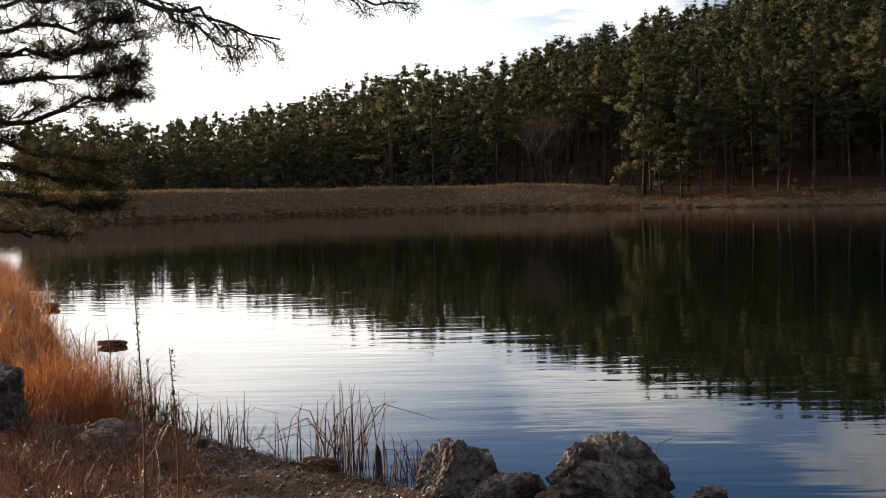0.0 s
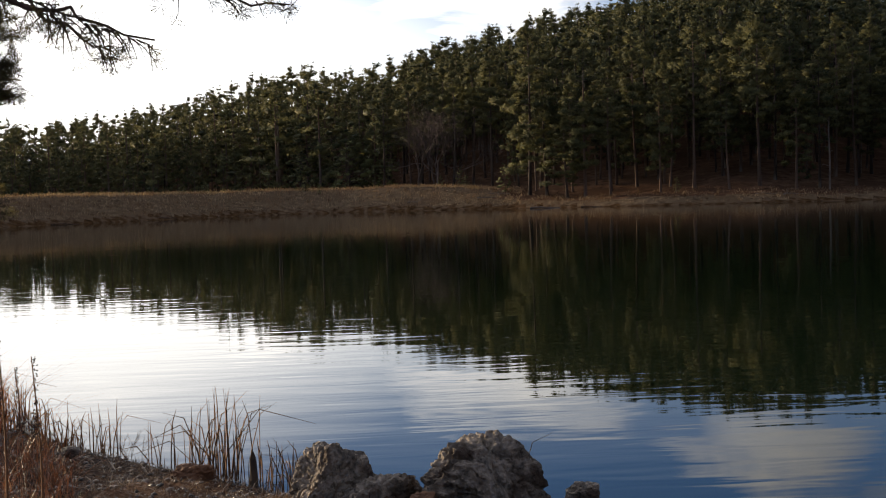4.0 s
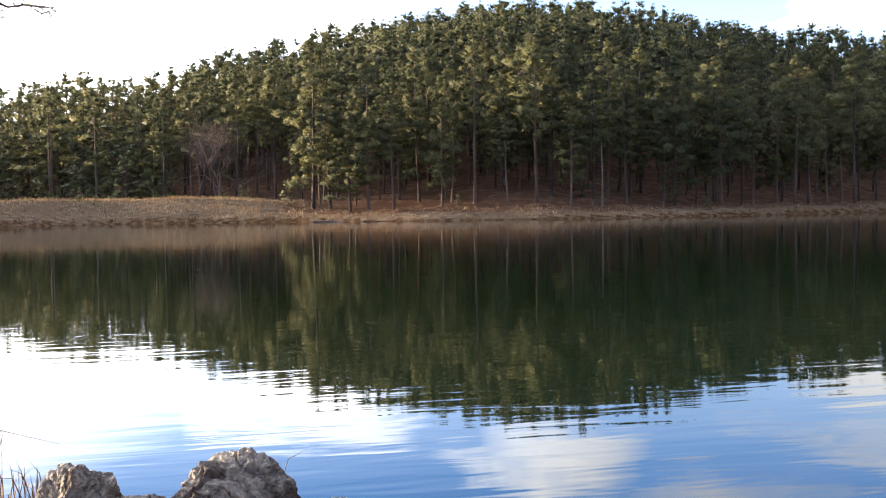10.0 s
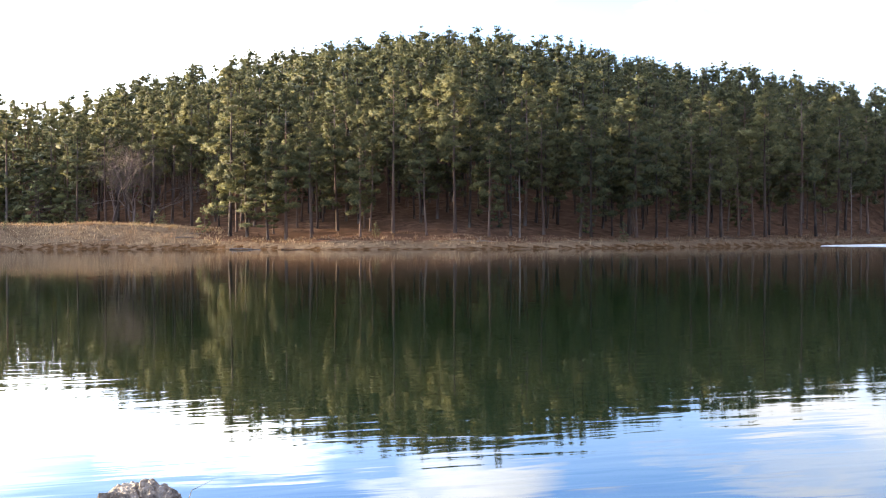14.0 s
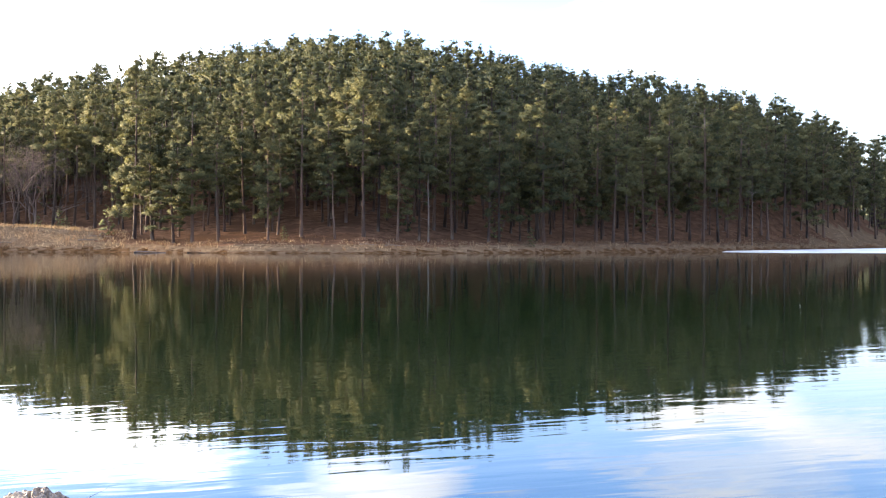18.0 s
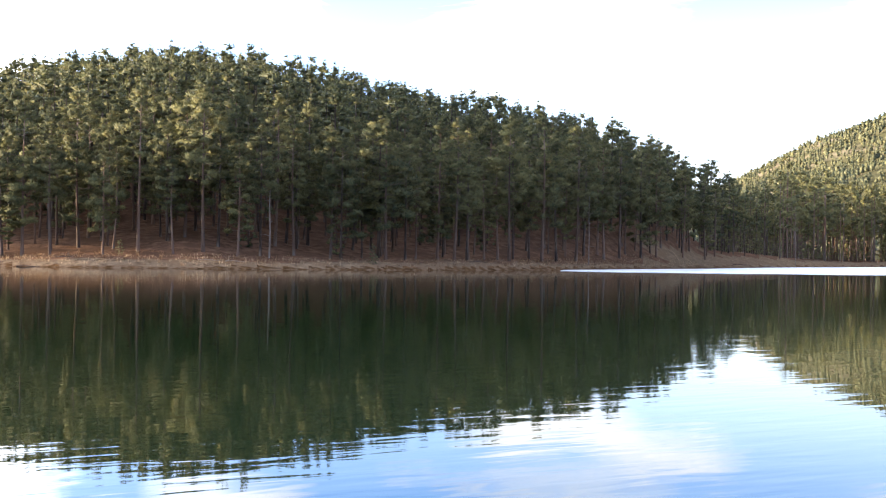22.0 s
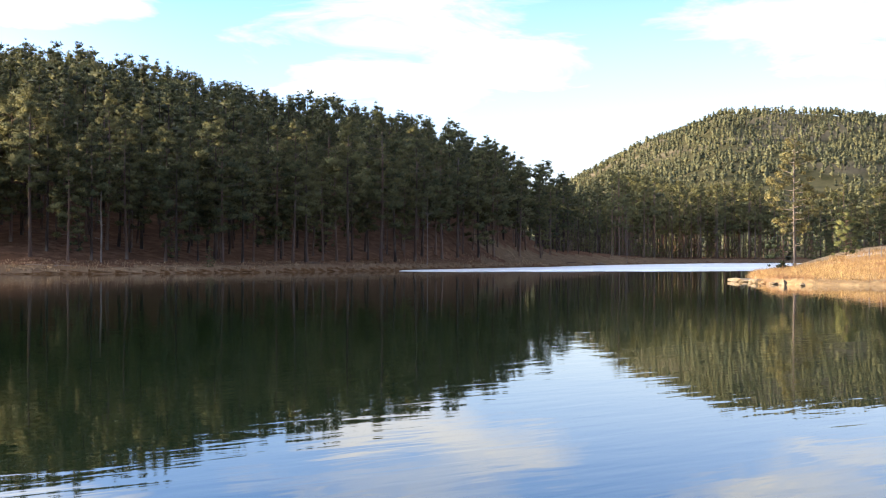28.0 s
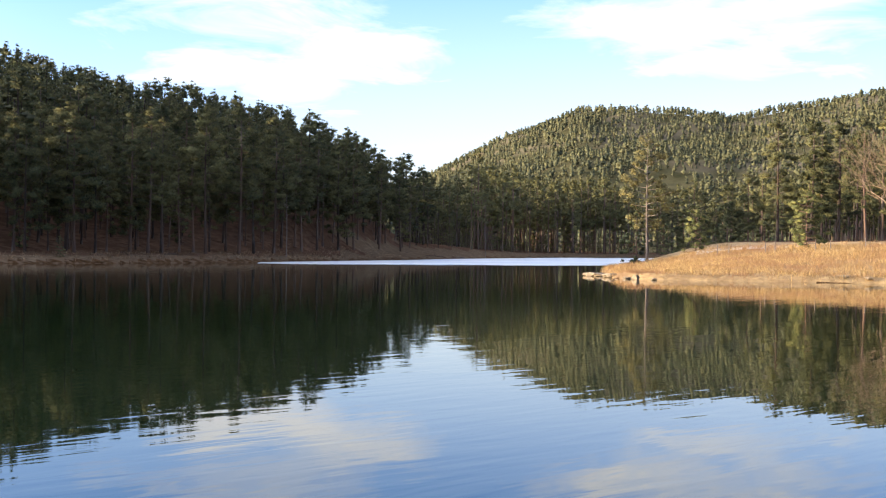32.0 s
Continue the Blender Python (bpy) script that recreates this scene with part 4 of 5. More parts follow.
grass_field("low_grass", "low tangled dry grass coloured dark for the shade of the bank", sod_spots, 0.2, 26, 0.05, 0.0018, M_SODGRASS, 1.1, seed=12)
litter_spots = [(x, y) for x, y, *_ in scatter(4200, -14, 26, 4.2, 9.5, 0.025, [], (0.05, 8))]
grass_field("needle_litter", "fallen needles and straw on bare bank soil", litter_spots, 0.05, 8, 0.04, 0.0026, M_STRAW, 2.2, seed=13)


def pebbles(n, seed):
    """Small stones, bark chips and clods strewn over the bank."""
    r = np.random.default_rng(seed)
    at = np.array([(x, y) for x, y, *_ in scatter(n, -13, 26, 4.0, 10.5, 0.02, [], (0.02, 9))])
    z = height(at[:, 0], at[:, 1])
    base = np.array([(1, 0, 0), (-1, 0, 0), (0, 1, 0), (0, -1, 0), (0, 0, 1), (0, 0, -1)], float)
    tri = np.array([(0, 2, 4), (2, 1, 4), (1, 3, 4), (3, 0, 4), (2, 0, 5), (1, 2, 5), (3, 1, 5), (0, 3, 5)])
    m = len(at)
    s = r.uniform(0.004, 0.026, (m, 1, 1)) * r.uniform(0.4, 1.4, (m, 6, 3))
    a = r.uniform(0, 6.28, m)
    rot = np.zeros((m, 3, 3)); rot[:, 0, 0] = np.cos(a); rot[:, 0, 1] = -np.sin(a); rot[:, 1, 0] = np.sin(a); rot[:, 1, 1] = np.cos(a); rot[:, 2, 2] = 0.6
    v = np.einsum("mij,mkj->mki", rot, base[None] * s) + np.column_stack([at, z + 0.004])[:, None, :]
    t = tri[None] + (np.arange(m) * 6)[:, None, None]
    tagged(new("bank_pebbles", tri_mesh("bank_pebbles", v.reshape(-1, 3), t.reshape(-1, 3), M_PEBBLE)), "pebbles and bark chips strewn over the bank", "gravel", kind="stuff")


pebbles(3200, 21)


def reed_clump(az, d, n, tall, spread, seed, label, mat=None, lean=0.22):
    """Dead reeds, some bent over in an arch."""
    r = np.random.default_rng(seed)
    x, y = polar(az, d)
    z = max(ground_at(x, y), -0.05)
    bag = Bag()
    for _ in range(n):
        b = np.array([r.normal(0, spread * 0.7), r.normal(0, spread * 0.6), -0.05])
        a, h = r.uniform(0, 6.28), tall * r.uniform(0.25, 1.1)
        k = abs(r.normal(0, lean)) + (0.9 if r.random() < 0.12 else 0)
        dx = np.array([math.cos(a), math.sin(a), 0]) * h * k
        pts = [b, b + dx * 0.12 + [0, 0, h * 0.4], b + dx * 0.45 + [0, 0, h * 0.78], b + dx + [0, 0, h * (1.0 - 0.35 * min(k, 1.2))]]
        w = r.uniform(0.0025, 0.005)
        bag.add(*tube(pts, [w, w, w * 0.8, w * 0.25], 3))
    ob = new("reed_clump", bag.mesh("reed_clump", mat or M_REED))
    ob.location = (x, y, z)
    return tagged(ob, label, "reeds", "dead reeds at the water's edge", "stuff")


for i, (az, d, n, tall, sp) in enumerate(((8.0, 7.9, 8, 0.4, 0.05), (7.4, 7.9, 7, 0.45, 0.05), (5.6, 7.7, 36, 0.56, 0.10), (4.6, 7.6, 38, 0.62, 0.10), (2.6, 7.3, 20, 0.36, 0.08), (1.8, 7.2, 24, 0.38, 0.07), (12.6, 8.6, 30, 0.42, 0.14),
                                          (11.6, 8.5, 22, 0.36, 0.10), (10.2, 8.5, 22, 0.42, 0.09), (14.6, 10.2, 30, 0.5, 0.2), (15.6, 11.4, 26, 0.55, 0.2), (17.0, 13.5, 30, 0.6, 0.3), (13.6, 9.6, 26, 0.45, 0.15))):
    reed_clump(az, d, n, tall, sp, 40 + i, "dead brown reeds standing at the water's edge" if az < 9 else "rust coloured dead reeds in the shallows", M_REED if az < 9 else M_RUSTREED)
for i, (az, d, n, tall) in enumerate(((-4.9, 6.5, 6, 0.26), (-5.5, 6.3, 7, 0.2), (-8.9, 6.9, 3, 0.58), (-1.8, 6.35, 14, 0.13), (-3.2, 6.3, 16, 0.14), (-4.4, 6.25, 16, 0.12))):
    reed_clump(az, d, n, tall, 0.04, 70 + i, "wisp of pale dry grass beside a boulder", M_STRAW, 0.3)


def stalk(az, d, tall, seed, label):
    """A dead seed stalk: a straight stem with a knobbly head."""
    r = np.random.default_rng(seed)
    x, y = polar(az, d)
    root = thing("dead_stalk", label, "plant", (x, y, ground_at(x, y) - 0.02), 0, 1, "dead seed stalks")
    bag = Bag()
    pts = [(0.012 * math.sin(4 * u), 0.01 * math.sin(3 * u + 1), u * tall) for u in np.linspace(0, 1, 8)]
    bag.add(*tube(pts, [0.0065 - 0.004 * i / 7 for i in range(8)], 5))
    for _ in range(7):
        u = r.uniform(0.45, 0.7)
        a = r.uniform(0, 6.28)
        s = np.array([0, 0, u * tall])
        bag.add(*tube([s, s + np.array([math.cos(a) * 0.05, math.sin(a) * 0.05, 0.04])], [0.002, 0.001], 3))
    part("stem", bag.mesh("stem", M_REED), root)
    c = np.column_stack([r.normal(0, 0.006, 90), r.normal(0, 0.006, 90), r.uniform(0.55, 1.0, 90) * tall])
    v, t = sprays(r, c, np.column_stack([r.normal(0, 1, (90, 2)), np.full(90, 0.3)]), 0.010, 4, 0.3)
    part("seed_head", tri_mesh("seed_head", v, t, M_DARKTWIG), root, "dark dried seed head")


stalk(14.3, 5.95, 1.2, 1, "tall dead mullein stalk on the bank")
stalk(12.8, 5.9, 0.86, 2, "dark dead seed stalk on the bank")
stalk(13.9, 9.4, 0.5, 3, "thin dead stalk standing in the shallows")


def bare_shrub(name, az, d, tall, spread, seed, label, depth=5, mat=None, thick=0.02, group="", category="shrub"):
    """Bare branches that fork again and again."""
    r = np.random.default_rng(seed)
    x, y = polar(az, d)
    bag = Bag()

    def grow(p, dirn, ln, w, lev):
        e = p + dirn * ln
        mid = p + dirn * ln * 0.5 + r.normal(0, 0.05 * ln, 3)
        bag.add(*tube([p, mid, e], [w, w * 0.85, w * 0.65], 5 if lev > 3 else 3))
        if lev == 0:
            return
        for _ in range(2 + (r.random() < 0.6)):
            nd = dirn + r.normal(0, spread, 3) + np.array([0, 0, 0.12])
            nd /= np.linalg.norm(nd)
            grow(p + (e - p) * r.uniform(0.6, 1.0), nd, ln * r.uniform(0.6, 0.85), w * 0.6, lev - 1)
    for _ in range(3 if depth > 4 else 5):
        a = r.normal(0, 0.35, 2)
        dn = np.array([a[0], a[1], 1.0])
        grow(np.array([0, 0, -0.05]), dn / np.linalg.norm(dn), tall * 0.3, thick, depth)
    ob = new(name, bag.mesh(name, mat or M_TWIG))
    ob.location = (x, y, ground_at(x, y))
    return tagged(ob, label, category, group)


bare_shrub("bare_shrub", 18.6, 7.6, 0.55, 0.4, 3, "thin bare shrub on the grassy bank", 3, M_DARKTWIG, 0.005)
bare_shrub("bare_shrub", 19.4, 8.2, 0.6, 0.4, 4, "thin bare shrub on the grassy bank", 3, M_DARKTWIG, 0.005)
bare_shrub("dry_weed", 9.0, 8.5, 0.42, 0.3, 5, "spindly dry weed at the water's edge", 3, M_REED, 0.003)
bare_shrub("dry_weed", 14.2, 10.0, 0.35, 0.5, 6, "dark tangle of dead stems in the shallows", 4, M_DARKTWIG, 0.006)
bare_shrub("dry_weed", 14.9, 10.4, 0.4, 0.5, 7, "dark tangle of dead stems in the shallows", 4, M_DARKTWIG, 0.005)
bare_shrub("dry_weed", 13.4, 9.3, 0.3, 0.5, 8, "dark tangle of dead stems in the shallows", 4, M_DARKTWIG, 0.005)
bare_shrub("bare_tree", -5.0, 148, 13.0, 0.48, 11, "bare grey deciduous tree in front of pines", 7, M_GREYTWIG, 0.12, category="tree")
bare_shrub("bare_tree", -4.2, 150, 11, 0.5, 12, "bare grey deciduous tree in front of pines", 7, M_GREYTWIG, 0.09, category="tree")
bare_shrub("bare_tree", -5.7, 151, 11.5, 0.5, 13, "bare grey deciduous tree in front of pines", 7, M_GREYTWIG, 0.09, category="tree")
bare_shrub("bare_tree", -66.3, 120, 11.5, 0.36, 14, "bare tan deciduous tree beside the road", 7, M_TANTWIG, 0.10, category="tree")
bare_shrub("bare_tree", -67.6, 123, 12, 0.36, 15, "bare tan deciduous tree beside the road", 7, M_TANTWIG, 0.10, category="tree")


def stump():
    x, y = polar(3.35, 7.15)
    bm = bmesh.new()
    bmesh.ops.create_cone(bm, cap_ends=True, segments=12, radius1=0.028, radius2=0.02, depth=0.22)
    for v in bm.verts:
        v.co += Vector((noise.noise(v.co * 30), noise.noise(v.co * 30 + Vector((5, 0, 0))), 0)) * 0.012
        if v.co.z > 0:
            v.co.z += 0.07 * noise.noise(v.co * 60 + Vector((9, 1, 2)))
    me = bpy.data.meshes.new("stump")
    bm.to_mesh(me); bm.free()
    me.materials.append(M_DARKTWIG)
    ob = new("tree_stump", me)
    ob.location = (x, y, ground_at(x, y) + 0.08)
    tagged(ob, "small jagged dark dead stub at the water's edge", "stump")


stump()


# ---- the pine that overhangs the bank ----
def limb_mesh(r, pts, w0, twigs, twig_len, leafy, needle, k):
    """A limb along pts with side twigs; returns wood and needle arrays."""
    wood, cen, out = Bag(), [], []
    p = np.array(pts, float)
    seg = np.linspace(0, 1, len(p))
    at = lambda u: np.array([np.interp(u, seg, p[:, i]) for i in range(3)])
    fine = [at(u) + r.normal(0, 0.045, 3) for u in np.linspace(0, 1, 14)]
    wood.add(*tube(fine, [w0 * (1 - 0.85 * i / 13) + 0.004 for i in range(14)], 5))
    for i in range(twigs):
        u = r.uniform(0.25, 1.0)
        s = at(u)
        fw = at(min(u + 0.05, 1)) - at(max(u - 0.05, 0))
        fw /= np.linalg.norm(fw) + 1e-9
        dn = fw * 0.9 + r.normal(0, 0.7, 3) * np.array([1, 1, 0.5 if leafy else 0.55])
        dn[2] += 0.12 if leafy else -0.45
        dn /= np.linalg.norm(dn)
        ln = twig_len * r.uniform(0.45, 1.1) * (1.15 - 0.55 * u)
        sag = np.array([0, 0, (0.1 if leafy else -0.25) * ln])
        m, e = s + dn * ln * 0.55, s + dn * ln + sag
        wood.add(*tube([s, m, e], [0.011, 0.007, 0.003], 3))
        for _ in range(3 if leafy else 2):
            v = r.uniform(0.35, 1.0)
            q = s + (m - s) * min(v * 1.8, 1) + (e - m) * max(0, (v - 0.55) / 0.45)
            d2 = dn * 0.6 + r.normal(0, 0.6, 3)
            d2 /= np.linalg.norm(d2)
            g = q + d2 * ln * r.uniform(0.2, 0.45)
            wood.add(*tube([q, (q + g) / 2 + r.normal(0, 0.012, 3), g], [0.005, 0.004, 0.0025], 3))
            if leafy or r.random() < 0.55:
                cen.append(g); out.append(d2)
                if leafy:
                    cen.append((q + g) / 2); out.append(d2)
        if leafy or r.random() < 0.6:
            cen.append(e); out.append(dn)
    c, o = np.array(cen), np.array(out) * 0.55
    v, t = sprays(r, c, o, needle * r.uniform(0.75, 1.15, len(c)), k, 0.034)
    return wood, (v, t)


def place(az, el, d):
    x, y = polar(az, d)
    return (x, y, EYE + d * math.tan(radians(el)))


def overhanging_pine():
    r = np.random.default_rng(77)
    tx, ty = polar(29.0, 16.0)
    tz = ground_at(tx, ty)
    root = thing("pine_tree", "large pine whose needled limbs overhang the lake", "tree", (tx, ty, tz - 0.1))
    o = np.array([tx, ty, tz - 0.1])
    bag = Bag()
    bag.add(*tube([(0, 0, -0.3), (0.05, 0, 2), (0, 0.1, 5), (0.1, 0.1, 9), (0.1, 0.2, 13)], [0.30, 0.25, 0.21, 0.15, 0.05], 12))
    part("trunk", bag.mesh("trunk", M_BARK), root)
    limbs = (
        (((29, 6.0, 16), (22, 5.6, 15.6), (18, 6.6, 15.2), (15.6, 7.1, 15.0), (14.0, 7.4, 14.8)), 0.045, 62, 0.55, True),
        (((29, 6.4, 16), (22, 7.4, 15.4), (18.5, 7.9, 15.0), (15.8, 8.2, 14.8), (13.9, 8.6, 14.6)), 0.04, 59, 0.55, True),
        (((29, 8.0, 16), (23, 8.8, 15.6), (19, 9.0, 15.2), (16.0, 9.3, 15.0), (14.2, 9.8, 14.8)), 0.04, 54, 0.55, True),
        (((29, 9.6, 16), (23, 9.8, 15.2), (19, 10.2, 15.0), (16.0, 10.5, 14.8), (14.4, 10.6, 14.8)), 0.04, 54, 0.55, True),
        (((29, 11.5, 16), (22, 11.4, 15.6), (18, 11.4, 15.2), (15.4, 11.6, 15.0)), 0.04, 45, 0.6, True),
        (((29, 6.0, 16), (21.5, 5.9, 15.2), (19.2, 5.0, 15.0), (17.0, 4.5, 14.8), (15.2, 4.3, 14.7)), 0.036, 45, 0.5, True),
        (((29, 5.0, 16), (21.5, 4.4, 15.6), (19.2, 3.9, 15.4), (17.0, 3.5, 15.2), (15.0, 3.2, 15.0)), 0.036, 45, 0.5, True),
        (((29, 3.6, 16), (20.5, 3.0, 15.0), (18, 2.5, 14.8), (16.2, 2.2, 14.7), (15.2, 2.3, 14.6)), 0.036, 40, 0.45, True),
        (((29, 2.4, 16), (21, 1.9, 15.4), (19.5, 1.4, 15.3), (18.2, 1.1, 15.2), (17.0, 0.9, 15.1)), 0.03, 16, 0.4, True),
        (((29, 14, 16), (20, 12.3, 15.0), (13, 11.6, 14.0), (10.6, 10.6, 13.6), (7.6, 9.6, 13.4)), 0.04, 62, 0.5, False),
        (((29, 15, 16), (18, 14.5, 14.6), (9, 13, 13.2), (4.5, 11.7, 12.6), (1.4, 11.4, 12.4)), 0.03, 24, 0.3, False),
        (((29, 14.5, 16), (19, 12.4, 15.6), (13.5, 11.6, 15.0), (10.6, 10.0, 14.6), (9.3, 9.0, 14.4)), 0.03, 36, 0.45, False),
    )
    for pts, w, n, tl, leafy in limbs:
        p = [np.array(place(a, e - 2.5, d)) - o for a, e, d in pts]
        wood, (v, t) = limb_mesh(r, p, w * 1.1, n, tl, leafy, 0.095 if leafy else 0.115, 24)
        limb = part("limb", wood.mesh("limb", M_DARKBARK), root)
        part("needles", tri_mesh("needles", v, t, M_NEEDLE_NEAR), limb)


overhanging_pine()

# ---- things along the far shore ----


def fallen_log(az, d, ln, w, turn, label, mat=None, lift=0.0, name="fallen_log", tilt=0.0):
    x, y = polar(az, d)
    bag = Bag()
    r = np.random.default_rng(int(az * 37) % 1000)
    pts = [(ln * (u - 0.5), 0.06 * math.sin(4 * u), 0.05 * math.sin(5 * u) + tilt * ln * (u - 0.5)) for u in np.linspace(0, 1, 6)]
    w *= 0.6
    bag.add(*tube(pts, [w * (1 - 0.5 * u) for u in np.linspace(0, 1, 6)], 7))
    for _ in range(4):
        u = r.uniform(-0.4, 0.4)
        bag.add(*tube([(ln * u, 0, 0), (ln * u + r.normal(0, 0.3), r.normal(0, 0.2), w * 3 + abs(r.normal(0, 0.25)))], [w * 0.3, 0.01], 4))
    ob = new(name, bag.mesh(name, mat or M_BARK_PALE))
    ob.matrix_basis = pose(x, y, max(ground_at(x, y), 0) + w * 0.7 + lift, 0, 0, turn)
    tagged(ob, label, "log", "fallen logs on the shore")


for az, d, ln, w, turn, pale in ((-10.1, 119.5, 3.0, 0.14, -6, 1), (-12.3, 118, 2.2, 0.10, -14, 0), (-7.6, 127, 3.4, 0.12, 20, 1), (-7.9, 129, 2.6, 0.1, -25, 1), (-4.0, 128, 1.8, 0.1, 10, 1), (-21.4, 121, 2.2, 0.12, 12, 1), (-20.2, 121, 2.0, 0.08, -20, 1),
                                 (-4.2, 155, 3.5, 0.15, 40, 0), (-7.2, 140, 4.0, 0.14, -20, 0), (-6.6, 146, 4.5, 0.15, 30, 0), (-14.1, 121, 3.0, 0.09, 3, 0), (12.0, 109, 2.6, 0.09, 35, 0), (7.7, 118, 2.8, 0.1, 38, 0), (-44.6, 225, 5, 0.18, -30, 0), (-32.8, 140, 3, 0.12, 15, 0), (-46.0, 247, 3, 0.15, 0, 1), (-55.0, 92, 2.4, 0.07, 10, 0)):
    fallen_log(az, d, ln, w, turn, "pale driftwood log lying on the shore" if pale else "dark fallen log lying on the slope", M_BARK_PALE if pale else M_DARKBARK)


def snag(az, d, tall, seed, label, w=0.16):
    """A dead standing trunk with a broken top and a stub branch."""
    r = np.random.default_rng(seed)
    x, y = polar(az, d)
    bag = Bag()
    bag.add(*tube([(0, 0, -0.4), (0.05, 0, tall * 0.4), (-0.04, 0.03, tall * 0.8), (0.02, 0, tall)], [w, w * 0.8, w * 0.55, w * 0.28], 8))
    for _ in range(6):
        a, z = r.uniform(0, 6.28), r.uniform(0.3, 0.95) * tall
        ln = r.uniform(0.3, 1.5)
        e = np.array([math.cos(a) * ln, math.sin(a) * ln, z + r.uniform(-0.1, 0.3)])
        bag.add(*tube([(0, 0, z), e * [0.6, 0.6, 1] + [0, 0, 0.05], e], [0.04, 0.025, 0.01], 4))
    ob = new("dead_tree", bag.mesh("dead_tree", M_BARK_PALE))
    ob.location = (x, y, ground_at(x, y))
    tagged(ob, label, "dead tree")


snag(-22.96, 126, 7.2, 1, "pale broken dead trunk standing at the forest edge", 0.11)
for i, (az, d, tall) in enumerate(((-20.6, 140, 11), (-21.9, 146, 13), (-24.3, 139, 11), (-37.9, 160, 9), (-50.7, 347, 15), (-51.3, 352, 19), (-47.2, 262, 12))):
    snag(az, d, tall, 20 + i, "slim pale dead pine trunk among living pines", 0.065)

# young pines on the dam and the slope
for az, d, tall in ((1.15, 136, 1.7), (0.5, 135, 1.3), (-5.2, 137, 1.3), (-6.1, 141, 2.4), (-6.4, 140, 1.6), (-8.25, 130, 3.0), (-16.2, 124, 1.6), (-27.8, 127, 2.2)):
    plant(az, d, tall, pool=YOUNG, label="small young pine in dry grass", group="young pines on the dam", name="young_pine")
plant(-11.15, 125, 8.2, 2, pool=PINES, label="low bushy green pine at the forest edge", wide=1.8)
for az, d, tall in ((-2.0, 160, 5.5), (-1.4, 166, 6), (1.3, 172, 7), (2.9, 178, 8), (5.2, 176, 8), (7.6, 172, 8), (-1.0, 164, 6.5), (0.6, 168, 6), (2.2, 174, 8), (4.0, 172, 8), (6.5, 170, 8), (8.8, 168, 8), (11.2, 165, 8), (13.4, 160, 8), (15.5, 158, 8)):
    plant(az, d, tall * 1.2, pool=PINES, label="bushy young pine behind the grassy dam", group="pines behind the dam", wide=1.15)

for x, y, a, d in scatter(8, -8.5, -1.5, 146, 185, 3.4, taken, (22, 62)):
    plant(a, d, min(rng.uniform(5, 10), tree_room(x, y, a, d)), pool=YOUNG, label="bushy young pine at the foot of the hill", group="pines behind the dam", wide=1.1)
# ---- the point of land on the far side ----


def sparse_pine(az, d, tall, seed):
    x, y = polar(az, d)
    root = thing("pine_tree", "tall half-bare pine with thin yellowing needles", "tree", (x, y, ground_at(x, y) - 0.1))
    bag, (v, t, nm) = pine_meshes(seed, tall, 0.24, 3.1, 0.72, 90, 0.3, sparse=0.85, dense=3.4, core=0.42, dead=16)
    part("trunk", bag.mesh("trunk", M_BARK_PALE), root)
    part("crown", tri_mesh("crown", v, t, M_NEEDLE_DRY, normals=nm), root)


sparse_pine(-54.8, 126, 13.2, 501)
plant(-54.3, 131, 6.0, pool=YOUNG, label="green bushy pine behind a bare pine", group="pines on the point", name="young_pine")
plant(-57.0, 122, 4.4, 0, pool=BUSHY, label="young conical green pine on the point", group="pines on the point", name="young_pine")
plant(-61.9, 115, 5.2, 1, pool=BUSHY, label="rounded green young pine beside the fence", group="pines on the point", name="young_pine")
for az, d, tall, k in ((-60.6, 165, 16.3, 5), (-62.0, 172, 17.2, 2), (-63.2, 168, 16.5, 0), (-58.3, 190, 12, 2), (-59.3, 195, 13, 4), (-57.2, 205, 13, 5), (-64.4, 160, 15.5, 7), (-65.8, 150, 15, 3), (-55.9, 215, 13, 0), (-61.2, 205, 13, 1)):
    plant(az, d, tall, k, label="tall green pine behind the grassy point", group="pines on the point", wide=1.15)
behind = scatter(120, -69, -55.6, 185, 330, 4.4, [], (12, 200))
woods("point_forest", "dense green pines behind the grassy point", behind, THIN, 11, 15, [M_NEEDLE, M_BARK])


tussocks = [(x, y) for x, y, *_ in scatter(240, -68, -53, 76, 125, 1.0, [], (0.8, 30))]
grass_field("grass_tussocks", "taller rust tussocks of dry grass on the point", tussocks, 0.52, 30, 0.2, 0.012, M_DRYGRASS, 0.9, seed=16)


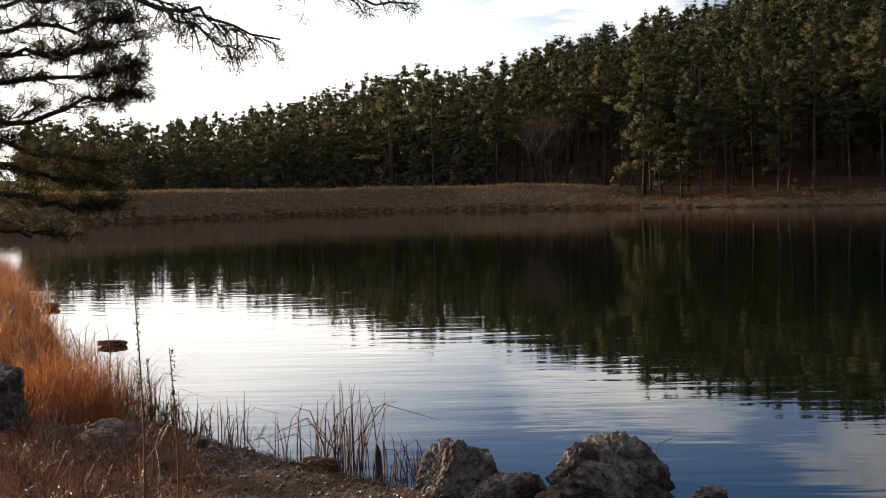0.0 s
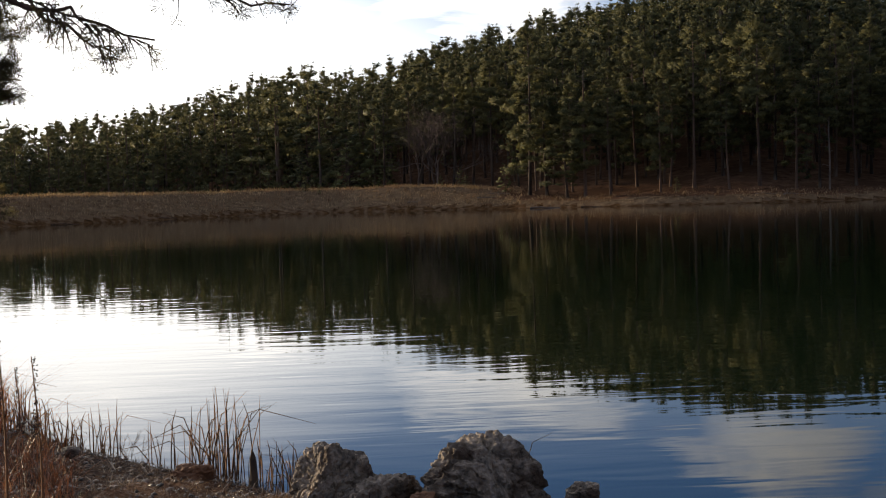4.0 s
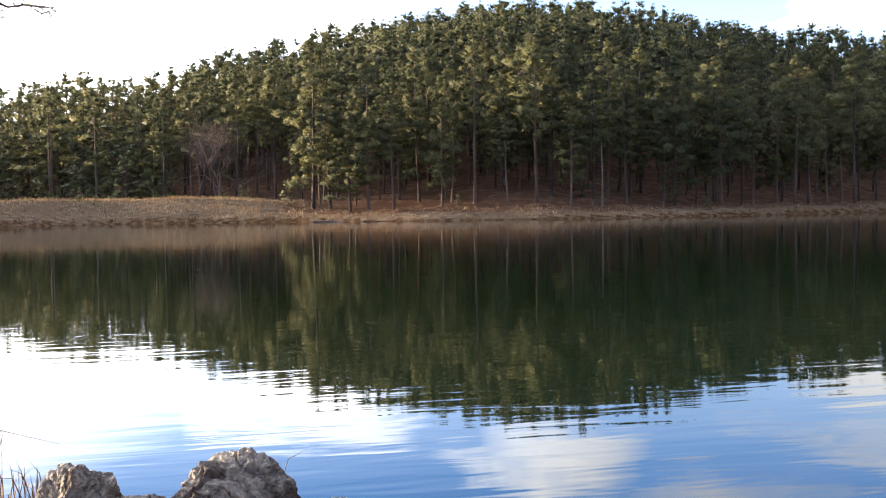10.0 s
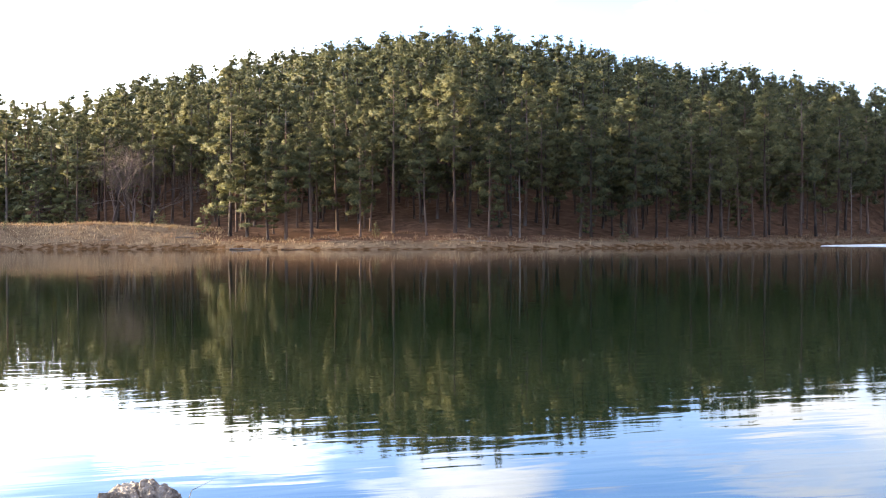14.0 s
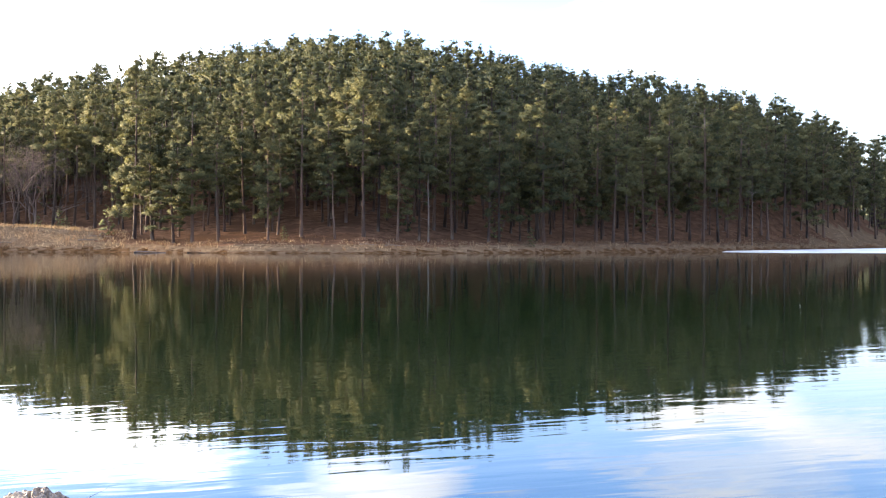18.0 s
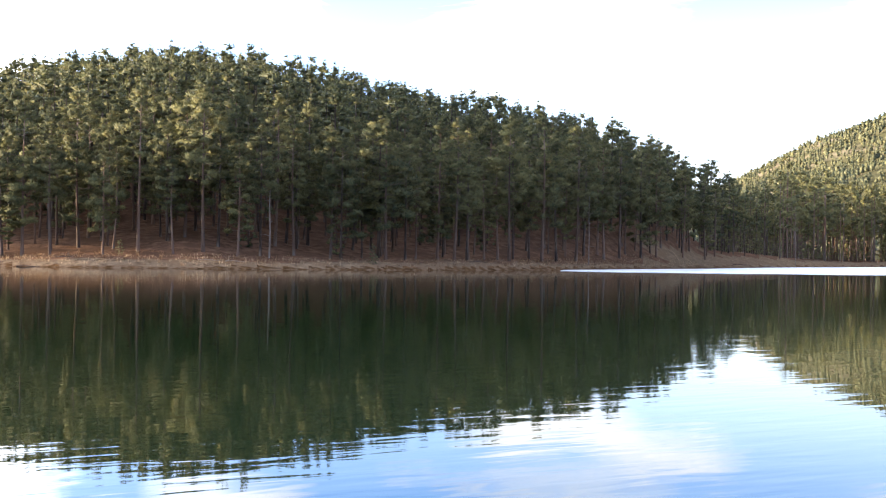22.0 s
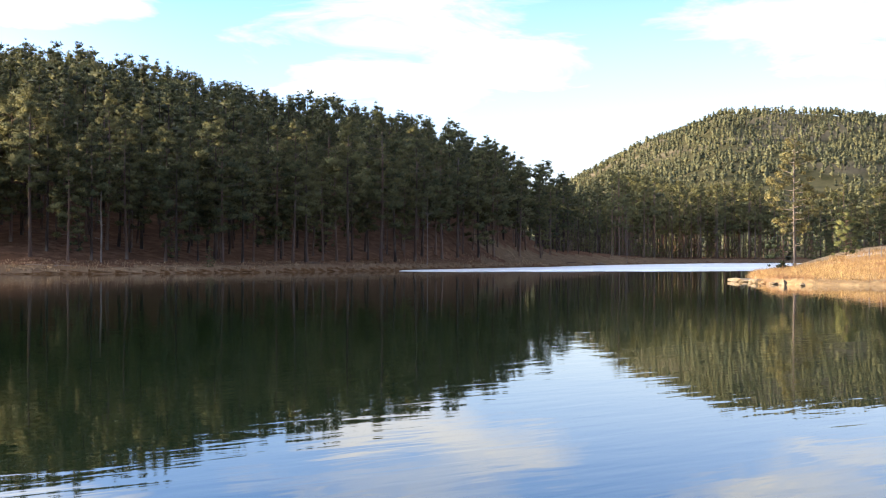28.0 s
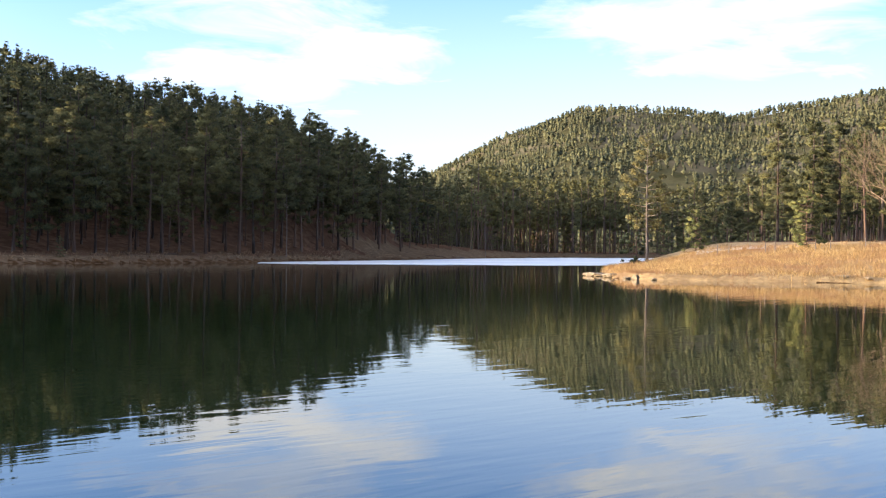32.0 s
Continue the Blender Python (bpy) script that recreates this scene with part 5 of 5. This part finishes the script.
def fence():
    root = thing("fence", "line of weathered wooden fence posts along the road", "fence")
    for az in (-57.99, -58.5, -60.12, -60.54, -62.29, -62.94, -64.42, -65.3):
        x, y = polar(az, 112)
        z = ground_at(x, y)
        bm = bmesh.new()
        bmesh.ops.create_cone(bm, cap_ends=True, segments=8, radius1=0.05, radius2=0.042, depth=1.1)
        bmesh.ops.bevel(bm, geom=[e for e in bm.edges if e.verts[0].co.z > 0.5 and e.verts[1].co.z > 0.5], offset=0.012, segments=1, affect="EDGES")
        me = bpy.data.meshes.new("post")
        bm.to_mesh(me); bm.free()
        me.materials.append(M_BARK_PALE)
        part("post", me, root, at=(x, y, z + 0.38 + rng.uniform(-0.08, 0.08)))


fence()


def road():
    """A pale gravel track behind the grassy rise, laid on the ground."""
    cols = 40
    v, f = [], []
    for i in range(cols):
        az = -57 - 12 * i / (cols - 1)
        for d in (116, 118, 120, 121.5):
            x, y = polar(az, d)
            v.append((x, y, ground_at(x, y) + 0.05))
    for i in range(cols - 1):
        for j in range(3):
            f.append((i * 4 + j, i * 4 + j + 1, i * 4 + j + 5, i * 4 + j + 4))
    tagged(new("road", mesh_from("road", v, f, M_ROAD)), "pale gravel track behind the grassy rise", "road", kind="structure")


road()
STONES = [rock_mesh(60 + i, (1, 0.8, 0.6), 2, mat=M_PALEROCK) for i in range(4)]
SHORE_STONES = ((-52.45, 90.5, 1.3, 0.34), (-53.2, 87, 1.0, 0.36), (-53.9, 83, 0.5, 0.2), (-54.35, 80.5, 0.4, 0.4), (-55.2, 80, 0.35, 0.18), (-63.5, 82.6, 0.7, 0.18), (-64.6, 82, 0.45, 0.18))
for i, (az, d, w, h) in enumerate(SHORE_STONES):
    x, y = polar(az, d)
    ob = new("shore_rock", rock_mesh(30 + i, (w, w * 0.6, h * 0.6), 4, mat=M_PALEROCK))
    ob.matrix_basis = pose(x, y, max(ground_at(x, y), 0.0) + h * 0.3, 0, 0, -az + rng.uniform(-15, 15))
    tagged(ob, "pale tan rock slab at the point's waterline", "rock", "rocks at the point")
for i in range(70):
    az = rng.uniform(-43, 18)
    d = np.interp(az, [a for a, _ in FAR_SHORE[::-1]][3:], [q for _, q in FAR_SHORE[::-1]][3:]) + rng.uniform(-0.2, 0.8)
    x, y = polar(az, d)
    s = rng.uniform(0.12, 0.32)
    ob = new("shore_rock", STONES[i % 4])
    ob.matrix_basis = pose(x, y, max(ground_at(x, y), 0) + 0.02, 0, 0, rng.uniform(0, 360)) @ Matrix.Scale(s, 4)
    tagged(ob, "small pale stone along the far waterline", "rock", "stones along the far shore")
